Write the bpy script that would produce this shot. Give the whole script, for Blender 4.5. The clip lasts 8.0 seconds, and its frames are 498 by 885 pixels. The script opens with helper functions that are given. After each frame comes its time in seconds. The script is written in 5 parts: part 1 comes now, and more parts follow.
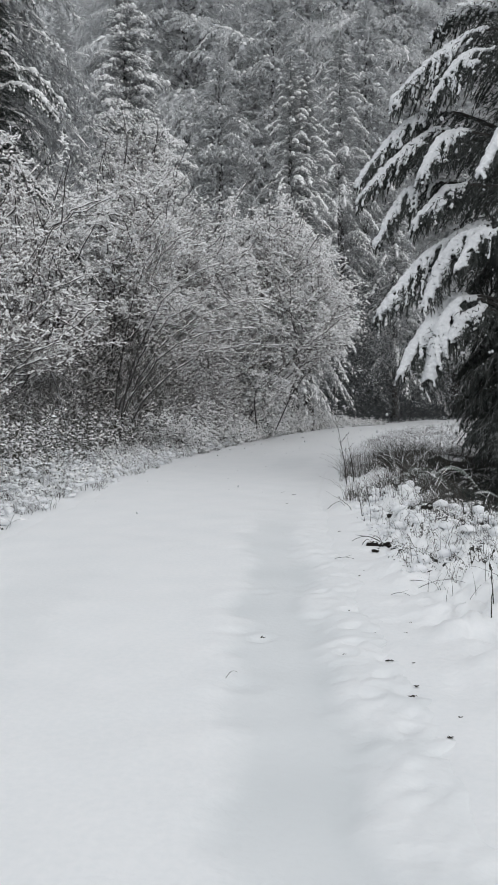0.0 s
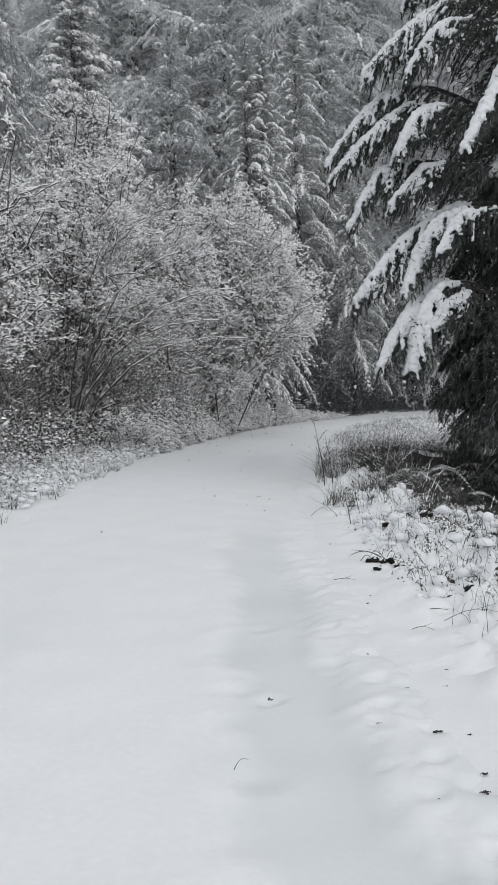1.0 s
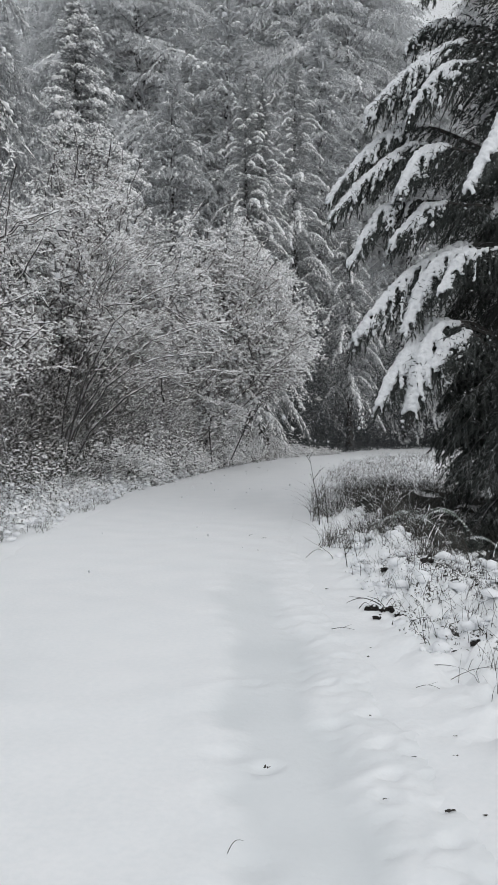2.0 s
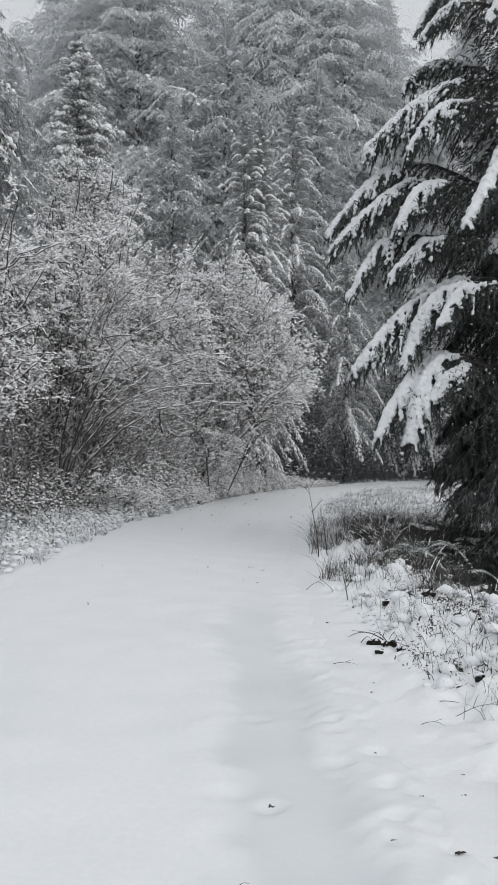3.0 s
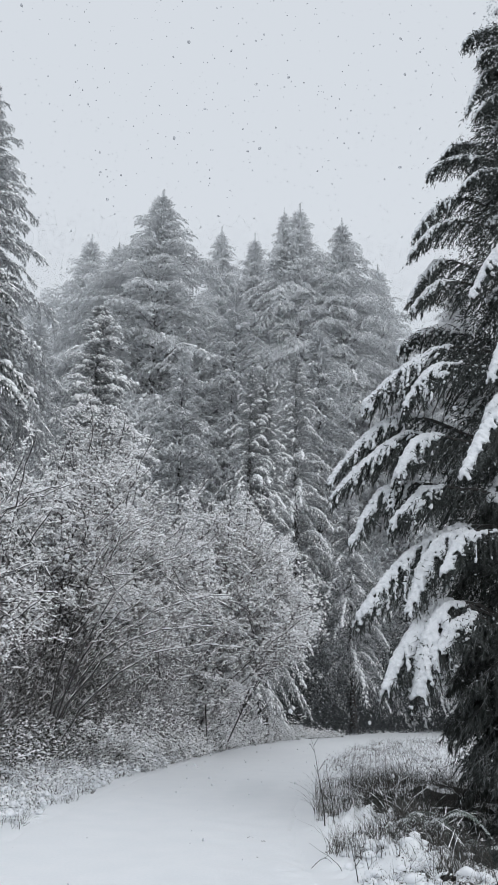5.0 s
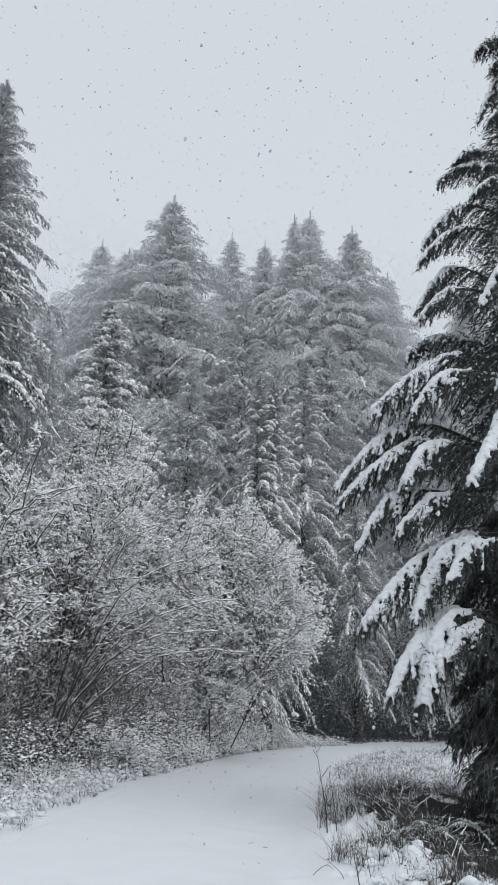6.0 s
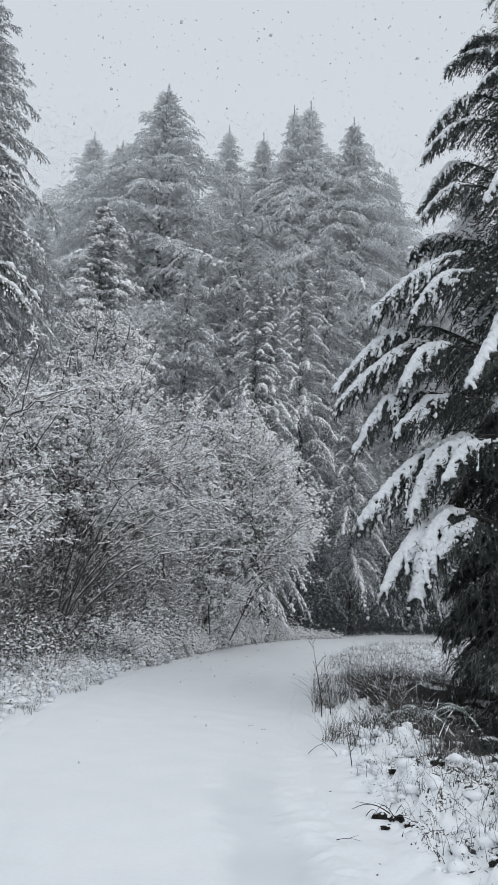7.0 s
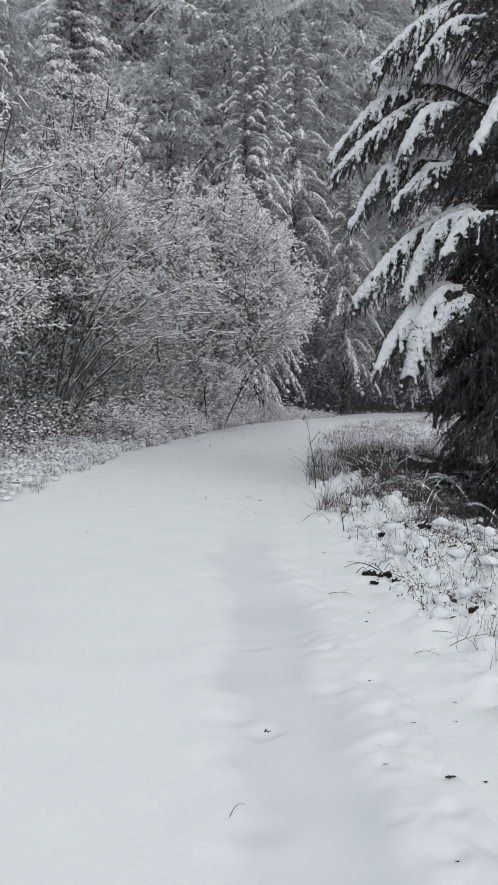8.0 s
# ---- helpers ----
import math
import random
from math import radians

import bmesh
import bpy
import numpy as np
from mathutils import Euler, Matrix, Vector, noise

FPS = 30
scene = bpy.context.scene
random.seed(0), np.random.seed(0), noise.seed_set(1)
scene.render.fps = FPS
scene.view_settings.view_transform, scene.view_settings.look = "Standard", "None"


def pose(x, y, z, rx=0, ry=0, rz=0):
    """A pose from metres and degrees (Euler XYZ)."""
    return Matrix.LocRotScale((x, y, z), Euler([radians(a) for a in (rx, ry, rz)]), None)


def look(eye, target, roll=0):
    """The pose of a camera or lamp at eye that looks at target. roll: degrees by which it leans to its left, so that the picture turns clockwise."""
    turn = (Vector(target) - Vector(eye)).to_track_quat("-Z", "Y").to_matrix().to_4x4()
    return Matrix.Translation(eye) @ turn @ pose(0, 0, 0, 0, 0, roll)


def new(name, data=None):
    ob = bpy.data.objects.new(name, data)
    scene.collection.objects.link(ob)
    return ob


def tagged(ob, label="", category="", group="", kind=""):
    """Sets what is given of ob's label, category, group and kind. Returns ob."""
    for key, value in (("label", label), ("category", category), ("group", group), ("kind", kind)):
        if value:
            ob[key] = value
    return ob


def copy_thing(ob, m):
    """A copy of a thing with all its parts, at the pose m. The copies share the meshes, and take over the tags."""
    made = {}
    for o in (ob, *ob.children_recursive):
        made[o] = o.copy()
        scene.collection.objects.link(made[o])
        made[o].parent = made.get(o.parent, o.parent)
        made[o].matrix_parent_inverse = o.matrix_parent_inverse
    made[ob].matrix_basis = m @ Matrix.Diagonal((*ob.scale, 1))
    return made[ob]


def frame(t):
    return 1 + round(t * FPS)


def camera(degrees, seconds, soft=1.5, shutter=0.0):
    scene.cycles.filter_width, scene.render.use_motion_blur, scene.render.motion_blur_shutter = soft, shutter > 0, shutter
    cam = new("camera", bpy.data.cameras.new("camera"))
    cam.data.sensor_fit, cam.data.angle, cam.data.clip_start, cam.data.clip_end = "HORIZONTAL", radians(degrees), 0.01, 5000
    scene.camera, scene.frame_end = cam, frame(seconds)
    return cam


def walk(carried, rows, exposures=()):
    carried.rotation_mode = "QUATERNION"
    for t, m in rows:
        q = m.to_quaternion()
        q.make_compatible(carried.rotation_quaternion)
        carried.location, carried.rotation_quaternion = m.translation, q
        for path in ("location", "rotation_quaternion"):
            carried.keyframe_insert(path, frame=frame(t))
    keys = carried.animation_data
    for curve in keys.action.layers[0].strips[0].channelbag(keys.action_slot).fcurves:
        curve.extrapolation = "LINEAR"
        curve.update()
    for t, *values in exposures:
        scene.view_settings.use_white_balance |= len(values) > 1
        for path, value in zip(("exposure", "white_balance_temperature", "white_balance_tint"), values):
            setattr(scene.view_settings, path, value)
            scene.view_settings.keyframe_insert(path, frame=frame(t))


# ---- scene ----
cam = camera(35.1, 8.0, soft=1.1)
PATH = [
    (0, (-0.013, 0.181, 1.435), (0.007, 2.178, 1.323), -0.7),
    (0.5, (-0.122, 0.693, 1.449), (-0.025, 2.687, 1.322), -1.8),
    (1, (-0.205, 1.164, 1.475), (-0.074, 3.155, 1.346), -1.7),
    (1.5, (-0.217, 1.364, 1.51), (-0.072, 3.357, 1.423), -0.8),
    (3, (-0.277, 1.43, 1.516), (-0.113, 3.423, 1.549), 0.1),
    (3.5, (-0.277, 1.417, 1.515), (-0.101, 3.405, 1.654), -0.1),
    (4, (-0.267, 1.417, 1.562), (-0.081, 3.374, 1.931), -0.2),
    (4.5, (-0.283, 1.407, 1.623), (-0.116, 3.312, 2.208), 0.2),
    (6, (-0.273, 1.438, 1.586), (-0.15, 3.331, 2.221), 2.0),
    (6.5, (-0.273, 1.45, 1.583), (-0.146, 3.367, 2.141), 2.1),
    (7, (-0.286, 1.408, 1.561), (-0.145, 3.363, 1.959), 1.9),
    (7.5, (-0.288, 1.483, 1.536), (-0.133, 3.476, 1.614), 1.5),
    (8, (-0.283, 1.472, 1.525), (-0.112, 3.459, 1.381), 0.7),
]
EXPOSURES = [(0.0, 0.0, 6500, 10), (1.7, 0.0, 6500, 10), (3.0, 0.02, 6500, 10), (3.5, 0.1, 6500, 10), (4.5, 0.14, 6300, 10), (6.0, 0.08, 6180, 9), (7.0, 0.06, 6180, 9), (8.0, -0.03, 6400, 10)]
walk(cam, [(t, look(eye, target, roll)) for t, eye, target, roll in PATH], EXPOSURES)

# ---- overcast sky and weak, very wide sun ----
world = bpy.data.worlds.new("overcast_sky")
scene.world = world
world.use_nodes = True
wn, wl = world.node_tree.nodes, world.node_tree.links
sky = wn.new("ShaderNodeTexSky")
sky.sky_type, sky.sun_disc = "NISHITA", False
sky.sun_elevation, sky.sun_rotation = radians(36), radians(218)
dim = wn.new("ShaderNodeVectorMath")
dim.operation = "SCALE"
dim.inputs["Scale"].default_value = 0.1
grey = wn.new("ShaderNodeHueSaturation")
grey.inputs["Saturation"].default_value = 0.15
cloud = wn.new("ShaderNodeMixRGB")
cloud.inputs["Fac"].default_value = 0.85
cloud.inputs["Color2"].default_value = (0.7, 0.725, 0.75, 1)
wl.new(sky.outputs["Color"], dim.inputs[0])
wl.new(dim.outputs[0], grey.inputs["Color"])
wl.new(grey.outputs["Color"], cloud.inputs["Color1"])
wl.new(cloud.outputs["Color"], wn["Background"].inputs["Color"])
wn["Background"].inputs["Strength"].default_value = 1.0

sun_data = bpy.data.lights.new("sun", "SUN")
sun_data.energy, sun_data.angle, sun_data.color = 0.85, radians(75), (1.0, 0.98, 0.95)
sun = new("sun", sun_data)
sun.rotation_euler = (radians(54), 0, radians(38))


# ---- materials ----
def material(name, low, high, rough=0.7, scale=4.0, fine=60.0, bump=0.3, dist=0.02, frost=0.0, frost_from=0.25, translucent=0.0):
    """Two-scale colour variation and bump; frost: how much snow lies on faces that look up."""
    m = bpy.data.materials.new(name)
    m.use_nodes = True
    n, l = m.node_tree.nodes, m.node_tree.links
    p = n["Principled BSDF"]
    p.inputs["Roughness"].default_value = rough
    p.inputs["Specular IOR Level"].default_value = 0.25
    co = n.new("ShaderNodeNewGeometry")
    big, small = n.new("ShaderNodeTexNoise"), n.new("ShaderNodeTexNoise")
    big.inputs["Scale"].default_value, small.inputs["Scale"].default_value = scale, fine
    big.inputs["Detail"].default_value, small.inputs["Detail"].default_value = 3, 2
    l.new(co.outputs["Position"], big.inputs["Vector"])
    l.new(co.outputs["Position"], small.inputs["Vector"])
    add = n.new("ShaderNodeMath")
    add.operation = "MULTIPLY_ADD"
    add.inputs[1].default_value = 0.5
    l.new(small.outputs["Fac"], add.inputs[0])
    half = n.new("ShaderNodeMath")
    half.operation = "MULTIPLY"
    half.inputs[1].default_value = 0.5
    l.new(big.outputs["Fac"], half.inputs[0])
    l.new(half.outputs[0], add.inputs[2])
    ramp = n.new("ShaderNodeValToRGB")
    ramp.color_ramp.elements[0].position, ramp.color_ramp.elements[1].position = 0.35, 0.65
    ramp.color_ramp.elements[0].color, ramp.color_ramp.elements[1].color = (*low, 1), (*high, 1)
    l.new(add.outputs[0], ramp.inputs["Fac"])
    out = ramp.outputs["Color"]
    if frost:
        sep = n.new("ShaderNodeSeparateXYZ")
        l.new(co.outputs["Normal"], sep.inputs[0])
        mr = n.new("ShaderNodeMapRange")
        mr.inputs["From Min"].default_value, mr.inputs["From Max"].default_value = frost_from, frost_from + 0.4
        mr.inputs["To Max"].default_value = frost
        l.new(sep.outputs["Z"], mr.inputs["Value"])
        patch = n.new("ShaderNodeMapRange")
        patch.inputs["From Min"].default_value, patch.inputs["From Max"].default_value = 0.35, 0.55
        l.new(big.outputs["Fac"], patch.inputs["Value"])
        mul = n.new("ShaderNodeMath")
        mul.operation = "MULTIPLY"
        l.new(mr.outputs[0], mul.inputs[0])
        l.new(patch.outputs[0], mul.inputs[1])
        mix = n.new("ShaderNodeMixRGB")
        mix.inputs["Color2"].default_value = (0.82, 0.84, 0.87, 1)
        l.new(mul.outputs[0], mix.inputs["Fac"])
        l.new(out, mix.inputs["Color1"])
        out = mix.outputs["Color"]
    l.new(out, p.inputs["Base Color"])
    if bump:
        b = n.new("ShaderNodeBump")
        b.inputs["Strength"].default_value, b.inputs["Distance"].default_value = bump, dist
        l.new(add.outputs[0], b.inputs["Height"])
        l.new(b.outputs["Normal"], p.inputs["Normal"])
    if translucent:
        # rime and thin needles let part of the daylight through
        tr, ms = n.new("ShaderNodeBsdfTranslucent"), n.new("ShaderNodeMixShader")
        ms.inputs["Fac"].default_value = translucent
        l.new(out, tr.inputs["Color"])
        l.new(p.outputs["BSDF"], ms.inputs[1])
        l.new(tr.outputs["BSDF"], ms.inputs[2])
        l.new(ms.outputs["Shader"], n["Material Output"].inputs["Surface"])
    return m


BOUGH_SNOW = material("bough_snow", (0.64, 0.66, 0.685), (0.8, 0.815, 0.835), 0.75, 6.0, 70.0, 0.6, 0.015)
SNOW_SOFT = material("tree_snow", (0.82, 0.84, 0.87), (0.89, 0.9, 0.92), 0.7, 8.0, 60.0, 0.5, 0.015)
FINE_SNOW = material("thin_twig_snow", (0.88, 0.88, 0.887), (0.925, 0.927, 0.935), 0.75, 8.0, 60.0, 0)
FERN = material("dull_fern", (0.1, 0.125, 0.108), (0.26, 0.3, 0.27), 0.6, 6.0, 40.0, 0, frost=0.6, frost_from=0.5)
NEEDLE = material("fir_needles", (0.028, 0.034, 0.032), (0.072, 0.08, 0.074), 0.6, 2.0, 40.0, 0, frost=0.3, frost_from=0.4)
# darker copy of the fir needles, with shade put into the colour
SHADE_NEEDLE = material("shade_dark_needles", (0.02, 0.025, 0.023), (0.05, 0.057, 0.052), 0.6, 2.0, 40.0, 0)
# pale base colour holds snow dusting and some distance haze
CEDAR = material("cedar_needles", (0.26, 0.269, 0.27), (0.46, 0.47, 0.47), 0.7, 1.6, 30.0, 0, frost=0.8, frost_from=0.25)
# cedar colour darkened to carry the shade of the alder hollow
CEDAR_SHADE = material("shaded_cedar_spray", (0.09, 0.096, 0.094), (0.24, 0.248, 0.245), 0.7, 4.0, 30.0, 0, translucent=0.2)
# leaf colour for the growth that stands in for shade beyond the bend
SHADE_LEAF = material("shade_tone_leaf", (0.11, 0.118, 0.122), (0.14, 0.148, 0.152), 0.7, 0.8, 20.0, 0, translucent=0.2)
# spruce: dust of snow, and haze of the distance mixed into the colour
SPRUCE = material("dusted_hazed_spruce_needles", (0.36, 0.372, 0.38), (0.54, 0.55, 0.558), 0.8, 2.5, 40.0, 0, frost=0.3, frost_from=0.3)
# far needles: snow dust plus distance haze, both put into the pale base colour
FAR_NEEDLE = material("dusted_hazed_needles", (0.6, 0.612, 0.622), (0.7, 0.71, 0.72), 0.85, 0.4, 8.0, 0, frost=0.15, frost_from=0.3)
DULL_NEEDLE = material("dull_hazed_needles", (0.48, 0.491, 0.5), (0.6, 0.611, 0.62), 0.85, 0.4, 8.0, 0, frost=0.2, frost_from=0.3)
HAZE_NEEDLE = material("pale_hazed_needles", (0.73, 0.742, 0.752), (0.8, 0.81, 0.82), 0.9, 0.4, 8.0, 0, frost=0.15, frost_from=0.3)
# bark paled along with the far needles for haze; nearer conifers share it
PALE_BARK = material("pale_bark", (0.11, 0.113, 0.115), (0.3, 0.305, 0.31), 0.9, 3.0, 25.0, 0.5, 0.03, frost=0.7, frost_from=0.4)
BARK = material("conifer_bark", (0.028, 0.026, 0.025), (0.08, 0.074, 0.07), 0.85, 6.0, 40.0, 0.8, 0.03, frost=0.7, frost_from=0.5)
FIR_DUST = material("snow_dusted_fir_needles", (0.2, 0.208, 0.21), (0.4, 0.41, 0.412), 0.75, 1.8, 30.0, 0, frost=0.8, frost_from=0.2)
TWIG = material("alder_twig", (0.185, 0.169, 0.161), (0.37, 0.346, 0.334), 0.8, 5.0, 30.0, 0)
BRUSH = material("brushwood_bark", (0.055, 0.05, 0.048), (0.16, 0.15, 0.145), 0.8, 5.0, 30.0, 0)
STEM = material("alder_bark", (0.035, 0.034, 0.033), (0.11, 0.106, 0.103), 0.85, 5.0, 30.0, 0.5, 0.01, frost=0.7, frost_from=0.15)
LEAF = material("bramble_leaf", (0.03, 0.033, 0.026), (0.075, 0.075, 0.055), 0.55, 3.0, 25.0, 0, frost=0.95, frost_from=0.3)
GRASS = material("dead_grass", (0.035, 0.034, 0.031), (0.125, 0.119, 0.107), 0.75, 3.0, 30.0, 0, frost=0.3, frost_from=0.5)
ROT = material("rotten_wood", (0.008, 0.007, 0.006), (0.03, 0.026, 0.023), 0.9, 20.0, 90.0, 0.9, 0.02)
STALK = material("dry_stalk", (0.026, 0.024, 0.022), (0.07, 0.064, 0.058), 0.8, 8.0, 60.0, 0)
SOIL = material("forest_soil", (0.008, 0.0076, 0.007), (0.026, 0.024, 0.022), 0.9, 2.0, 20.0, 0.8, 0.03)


def slush_road():
    """Road snow; along the wheel track it is thin and wet, so greyer and smoother."""
    m = material("road_snow", (0.84, 0.86, 0.88), (0.89, 0.9, 0.915), 0.6, 2.0, 28.0, 0.35, 0.02)
    n, l = m.node_tree.nodes, m.node_tree.links
    p = n["Principled BSDF"]
    base = p.inputs["Base Color"].links[0].from_socket
    at = n.new("ShaderNodeAttribute")
    at.attribute_name = "slush"
    mix = n.new("ShaderNodeMixRGB")
    mix.inputs["Color2"].default_value = (0.71, 0.74, 0.76, 1)
    l.new(at.outputs["Fac"], mix.inputs["Fac"])
    l.new(base, mix.inputs["Color1"])
    l.new(mix.outputs["Color"], p.inputs["Base Color"])
    return m


ROAD = slush_road()


def verge_ground():
    """Snow over the verge; dark dead plants and painted shade show in the hollows."""
    m = material("verge_snow", (0.84, 0.86, 0.88), (0.89, 0.9, 0.915), 0.6, 2.0, 28.0, 0.35, 0.02)
    n, l = m.node_tree.nodes, m.node_tree.links
    p = n["Principled BSDF"]
    base = p.inputs["Base Color"].links[0].from_socket
    at = n.new("ShaderNodeAttribute")
    at.attribute_name = "bare"
    co, speck = n.new("ShaderNodeNewGeometry"), n.new("ShaderNodeTexNoise")
    speck.inputs["Scale"].default_value, speck.inputs["Detail"].default_value = 46, 4
    l.new(co.outputs["Position"], speck.inputs["Vector"])
    mul = n.new("ShaderNodeMath")
    mul.operation = "MULTIPLY_ADD"
    mul.inputs[1].default_value = 1.3
    l.new(speck.outputs["Fac"], mul.inputs[0])
    l.new(at.outputs["Fac"], mul.inputs[2])
    cut = n.new("ShaderNodeMapRange")
    cut.inputs["From Min"].default_value, cut.inputs["From Max"].default_value = 1.56, 1.68
    l.new(mul.outputs[0], cut.inputs["Value"])
    mix = n.new("ShaderNodeMixRGB")
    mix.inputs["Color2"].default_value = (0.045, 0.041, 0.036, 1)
    l.new(cut.outputs[0], mix.inputs["Fac"])
    l.new(base, mix.inputs["Color1"])
    l.new(mix.outputs["Color"], p.inputs["Base Color"])
    return m


VERGE = verge_ground()


def flake_material():
    m = bpy.data.materials.new("snowflake")
    m.use_nodes = True
    n, l = m.node_tree.nodes, m.node_tree.links
    n.remove(n["Principled BSDF"])
    d, t, mix = n.new("ShaderNodeBsdfDiffuse"), n.new("ShaderNodeBsdfTranslucent"), n.new("ShaderNodeMixShader")
    d.inputs["Color"].default_value = t.inputs["Color"].default_value = (0.7, 0.71, 0.73, 1)
    l.new(d.outputs[0], mix.inputs[1])
    l.new(t.outputs[0], mix.inputs[2])
    l.new(mix.outputs[0], n["Material Output"].inputs["Surface"])
    return m


FLAKE = flake_material()


# ---- mesh tools ----
def unit(a):
    return a / np.maximum(np.linalg.norm(a, axis=-1, keepdims=True), 1e-9)


def mesh_of(name, verts, tris, mat, smooth=False):
    verts, tris = np.asarray(verts, np.float32).reshape(-1, 3), np.asarray(tris, np.int32).reshape(-1, 3)
    me = bpy.data.meshes.new(name)
    me.vertices.add(len(verts))
    me.vertices.foreach_set("co", verts.ravel())
    me.loops.add(tris.size)
    me.loops.foreach_set("vertex_index", tris.ravel())
    me.polygons.add(len(tris))
    me.polygons.foreach_set("loop_start", np.arange(0, tris.size, 3, dtype=np.int32))
    me.polygons.foreach_set("use_smooth", np.full(len(tris), smooth))
    me.materials.append(mat)
    me.update(calc_edges=True)
    return me


class Soup:
    """Collects triangles for one mesh."""

    def __init__(self):
        self.v, self.f, self.n = [], [], 0

    def add(self, verts, tris):
        verts = np.asarray(verts, float).reshape(-1, 3)
        self.v.append(verts)
        self.f.append(np.asarray(tris, int).reshape(-1, 3) + self.n)
        self.n += len(verts)

    def part(self, name, mat, parent=None, label="", smooth=False, kind=""):
        if not self.n:
            return None
        ob = new(name, mesh_of(name, np.concatenate(self.v), np.concatenate(self.f), mat, smooth))
        ob.parent = parent
        return tagged(ob, label, kind=kind)

    def spindles(self, a, b, ra, rb, sides=3):
        """Tapered prisms from points a to points b."""
        a, b = np.asarray(a, float).reshape(-1, 3), np.asarray(b, float).reshape(-1, 3)
        k = len(a)
        ra, rb = np.broadcast_to(ra, k), np.broadcast_to(rb, k)
        d = unit(b - a)
        ref = np.where(np.abs(d[:, 2:3]) > 0.9, np.array([[1.0, 0, 0]]), np.array([[0, 0, 1.0]]))
        u = unit(np.cross(d, ref))
        w = np.cross(u, d)
        ang = 2 * np.pi * (np.arange(sides) + 0.25) / sides
        ring = np.cos(ang)[None, :, None] * u[:, None] + np.sin(ang)[None, :, None] * w[:, None]
        va = a[:, None] + ring * ra[:, None, None]
        vb = b[:, None] + ring * rb[:, None, None]
        verts = np.concatenate([va, vb], 1)
        t = []
        for i in range(sides):
            j = (i + 1) % sides
            t += [(i, j, sides + j), (i, sides + j, sides + i)]
        t = np.array(t)
        self.add(verts, (t[None] + (np.arange(k) * 2 * sides)[:, None, None]))

    def tube(self, p, r, sides=6):
        """One connected tapering tube along the points p."""
        p = np.asarray(p, float)
        n = len(p)
        r = np.broadcast_to(r, n)
        d = unit(np.gradient(p, axis=0))
        ref = np.array([1.0, 0, 0]) if abs(d[:, 2]).mean() > 0.8 else np.array([0, 0, 1.0])
        u = unit(np.cross(d, ref))
        w = np.cross(u, d)
        ang = 2 * np.pi * np.arange(sides) / sides
        v = p[:, None] + (np.cos(ang)[None, :, None] * u[:, None] + np.sin(ang)[None, :, None] * w[:, None]) * r[:, None, None]
        i = np.arange(n - 1)[:, None] * sides
        j, k = np.arange(sides)[None], (np.arange(sides)[None] + 1) % sides
        a, b, c, e = (i + j).ravel(), (i + k).ravel(), (i + sides + k).ravel(), (i + sides + j).ravel()
        self.add(v, np.concatenate([np.stack([a, b, c], 1), np.stack([a, c, e], 1)]))

    def slivers(self, a, b, r, rng):
        """Hair-thin twigs: narrow tapered leaves of bark."""
        a, b = np.asarray(a, float).reshape(-1, 3), np.asarray(b, float).reshape(-1, 3)
        k = len(a)
        side = unit(np.cross(b - a, rng.normal(0, 1, (k, 3)))) * r
        t = np.array([(0, 1, 2), (1, 3, 2)])
        self.add(np.stack([a + side, a - side, b + side * 0.5, b - side * 0.5], 1), t[None] + (np.arange(k) * 4)[:, None, None])

    def ridges(self, a, b, w, h, lift):
        """Snow lying along the top of twigs from a to b: small rounded roofs."""
        a, b = np.asarray(a, float).reshape(-1, 3), np.asarray(b, float).reshape(-1, 3)
        k = len(a)
        w, h, lift = (np.broadcast_to(q, k)[:, None] for q in (w, h, lift))
        d = b - a
        side = unit(np.cross(d, [0, 0, 1.0]) + 1e-6)
        up = np.array([[0, 0, 1.0]])
        a, b = a + up * lift * 0.3, b + up * lift * 0.3
        mid = (a + b) / 2
        verts = np.stack([a, mid + side * w, mid - side * w, b, mid + up * h], 1)
        t = np.array([(0, 1, 4), (1, 3, 4), (3, 2, 4), (2, 0, 4)])
        self.add(verts, t[None] + (np.arange(k) * 5)[:, None, None])

    def kites(self, a, d, length, width, rng, flat=0.5):
        """Flat needle sprays or leaves from points a along d."""
        a, d = np.asarray(a, float).reshape(-1, 3), unit(np.asarray(d, float).reshape(-1, 3))
        k = len(a)
        length, width = np.broadcast_to(length, k)[:, None], np.broadcast_to(width, k)[:, None]
        side = unit(np.cross(d, unit(np.array([[0, 0, 1.0]]) + rng.normal(0, flat, (k, 3)))))
        mid = a + d * length * 0.4
        verts = np.stack([a, mid + side * width, a + d * length - np.array([[0, 0, 0.12]]) * length, mid - side * width], 1)
        t = np.array([(0, 1, 2), (0, 2, 3)])
        self.add(verts, t[None] + (np.arange(k) * 4)[:, None, None])

    def spikes(self, a, d, length, width, rng, flat=0.7):
        """Needle-clad shoots: one narrow pointed face each."""
        a, d = np.asarray(a, float).reshape(-1, 3), unit(np.asarray(d, float).reshape(-1, 3))
        k = len(a)
        length, width = np.broadcast_to(length, k)[:, None], np.broadcast_to(width, k)[:, None]
        side = unit(np.cross(d, unit(np.array([[0, 0, 1.0]]) + rng.normal(0, flat, (k, 3))))) * width * 0.8
        self.add(np.stack([a + side, a - side, a + d * length], 1), np.arange(3 * k).reshape(-1, 3))

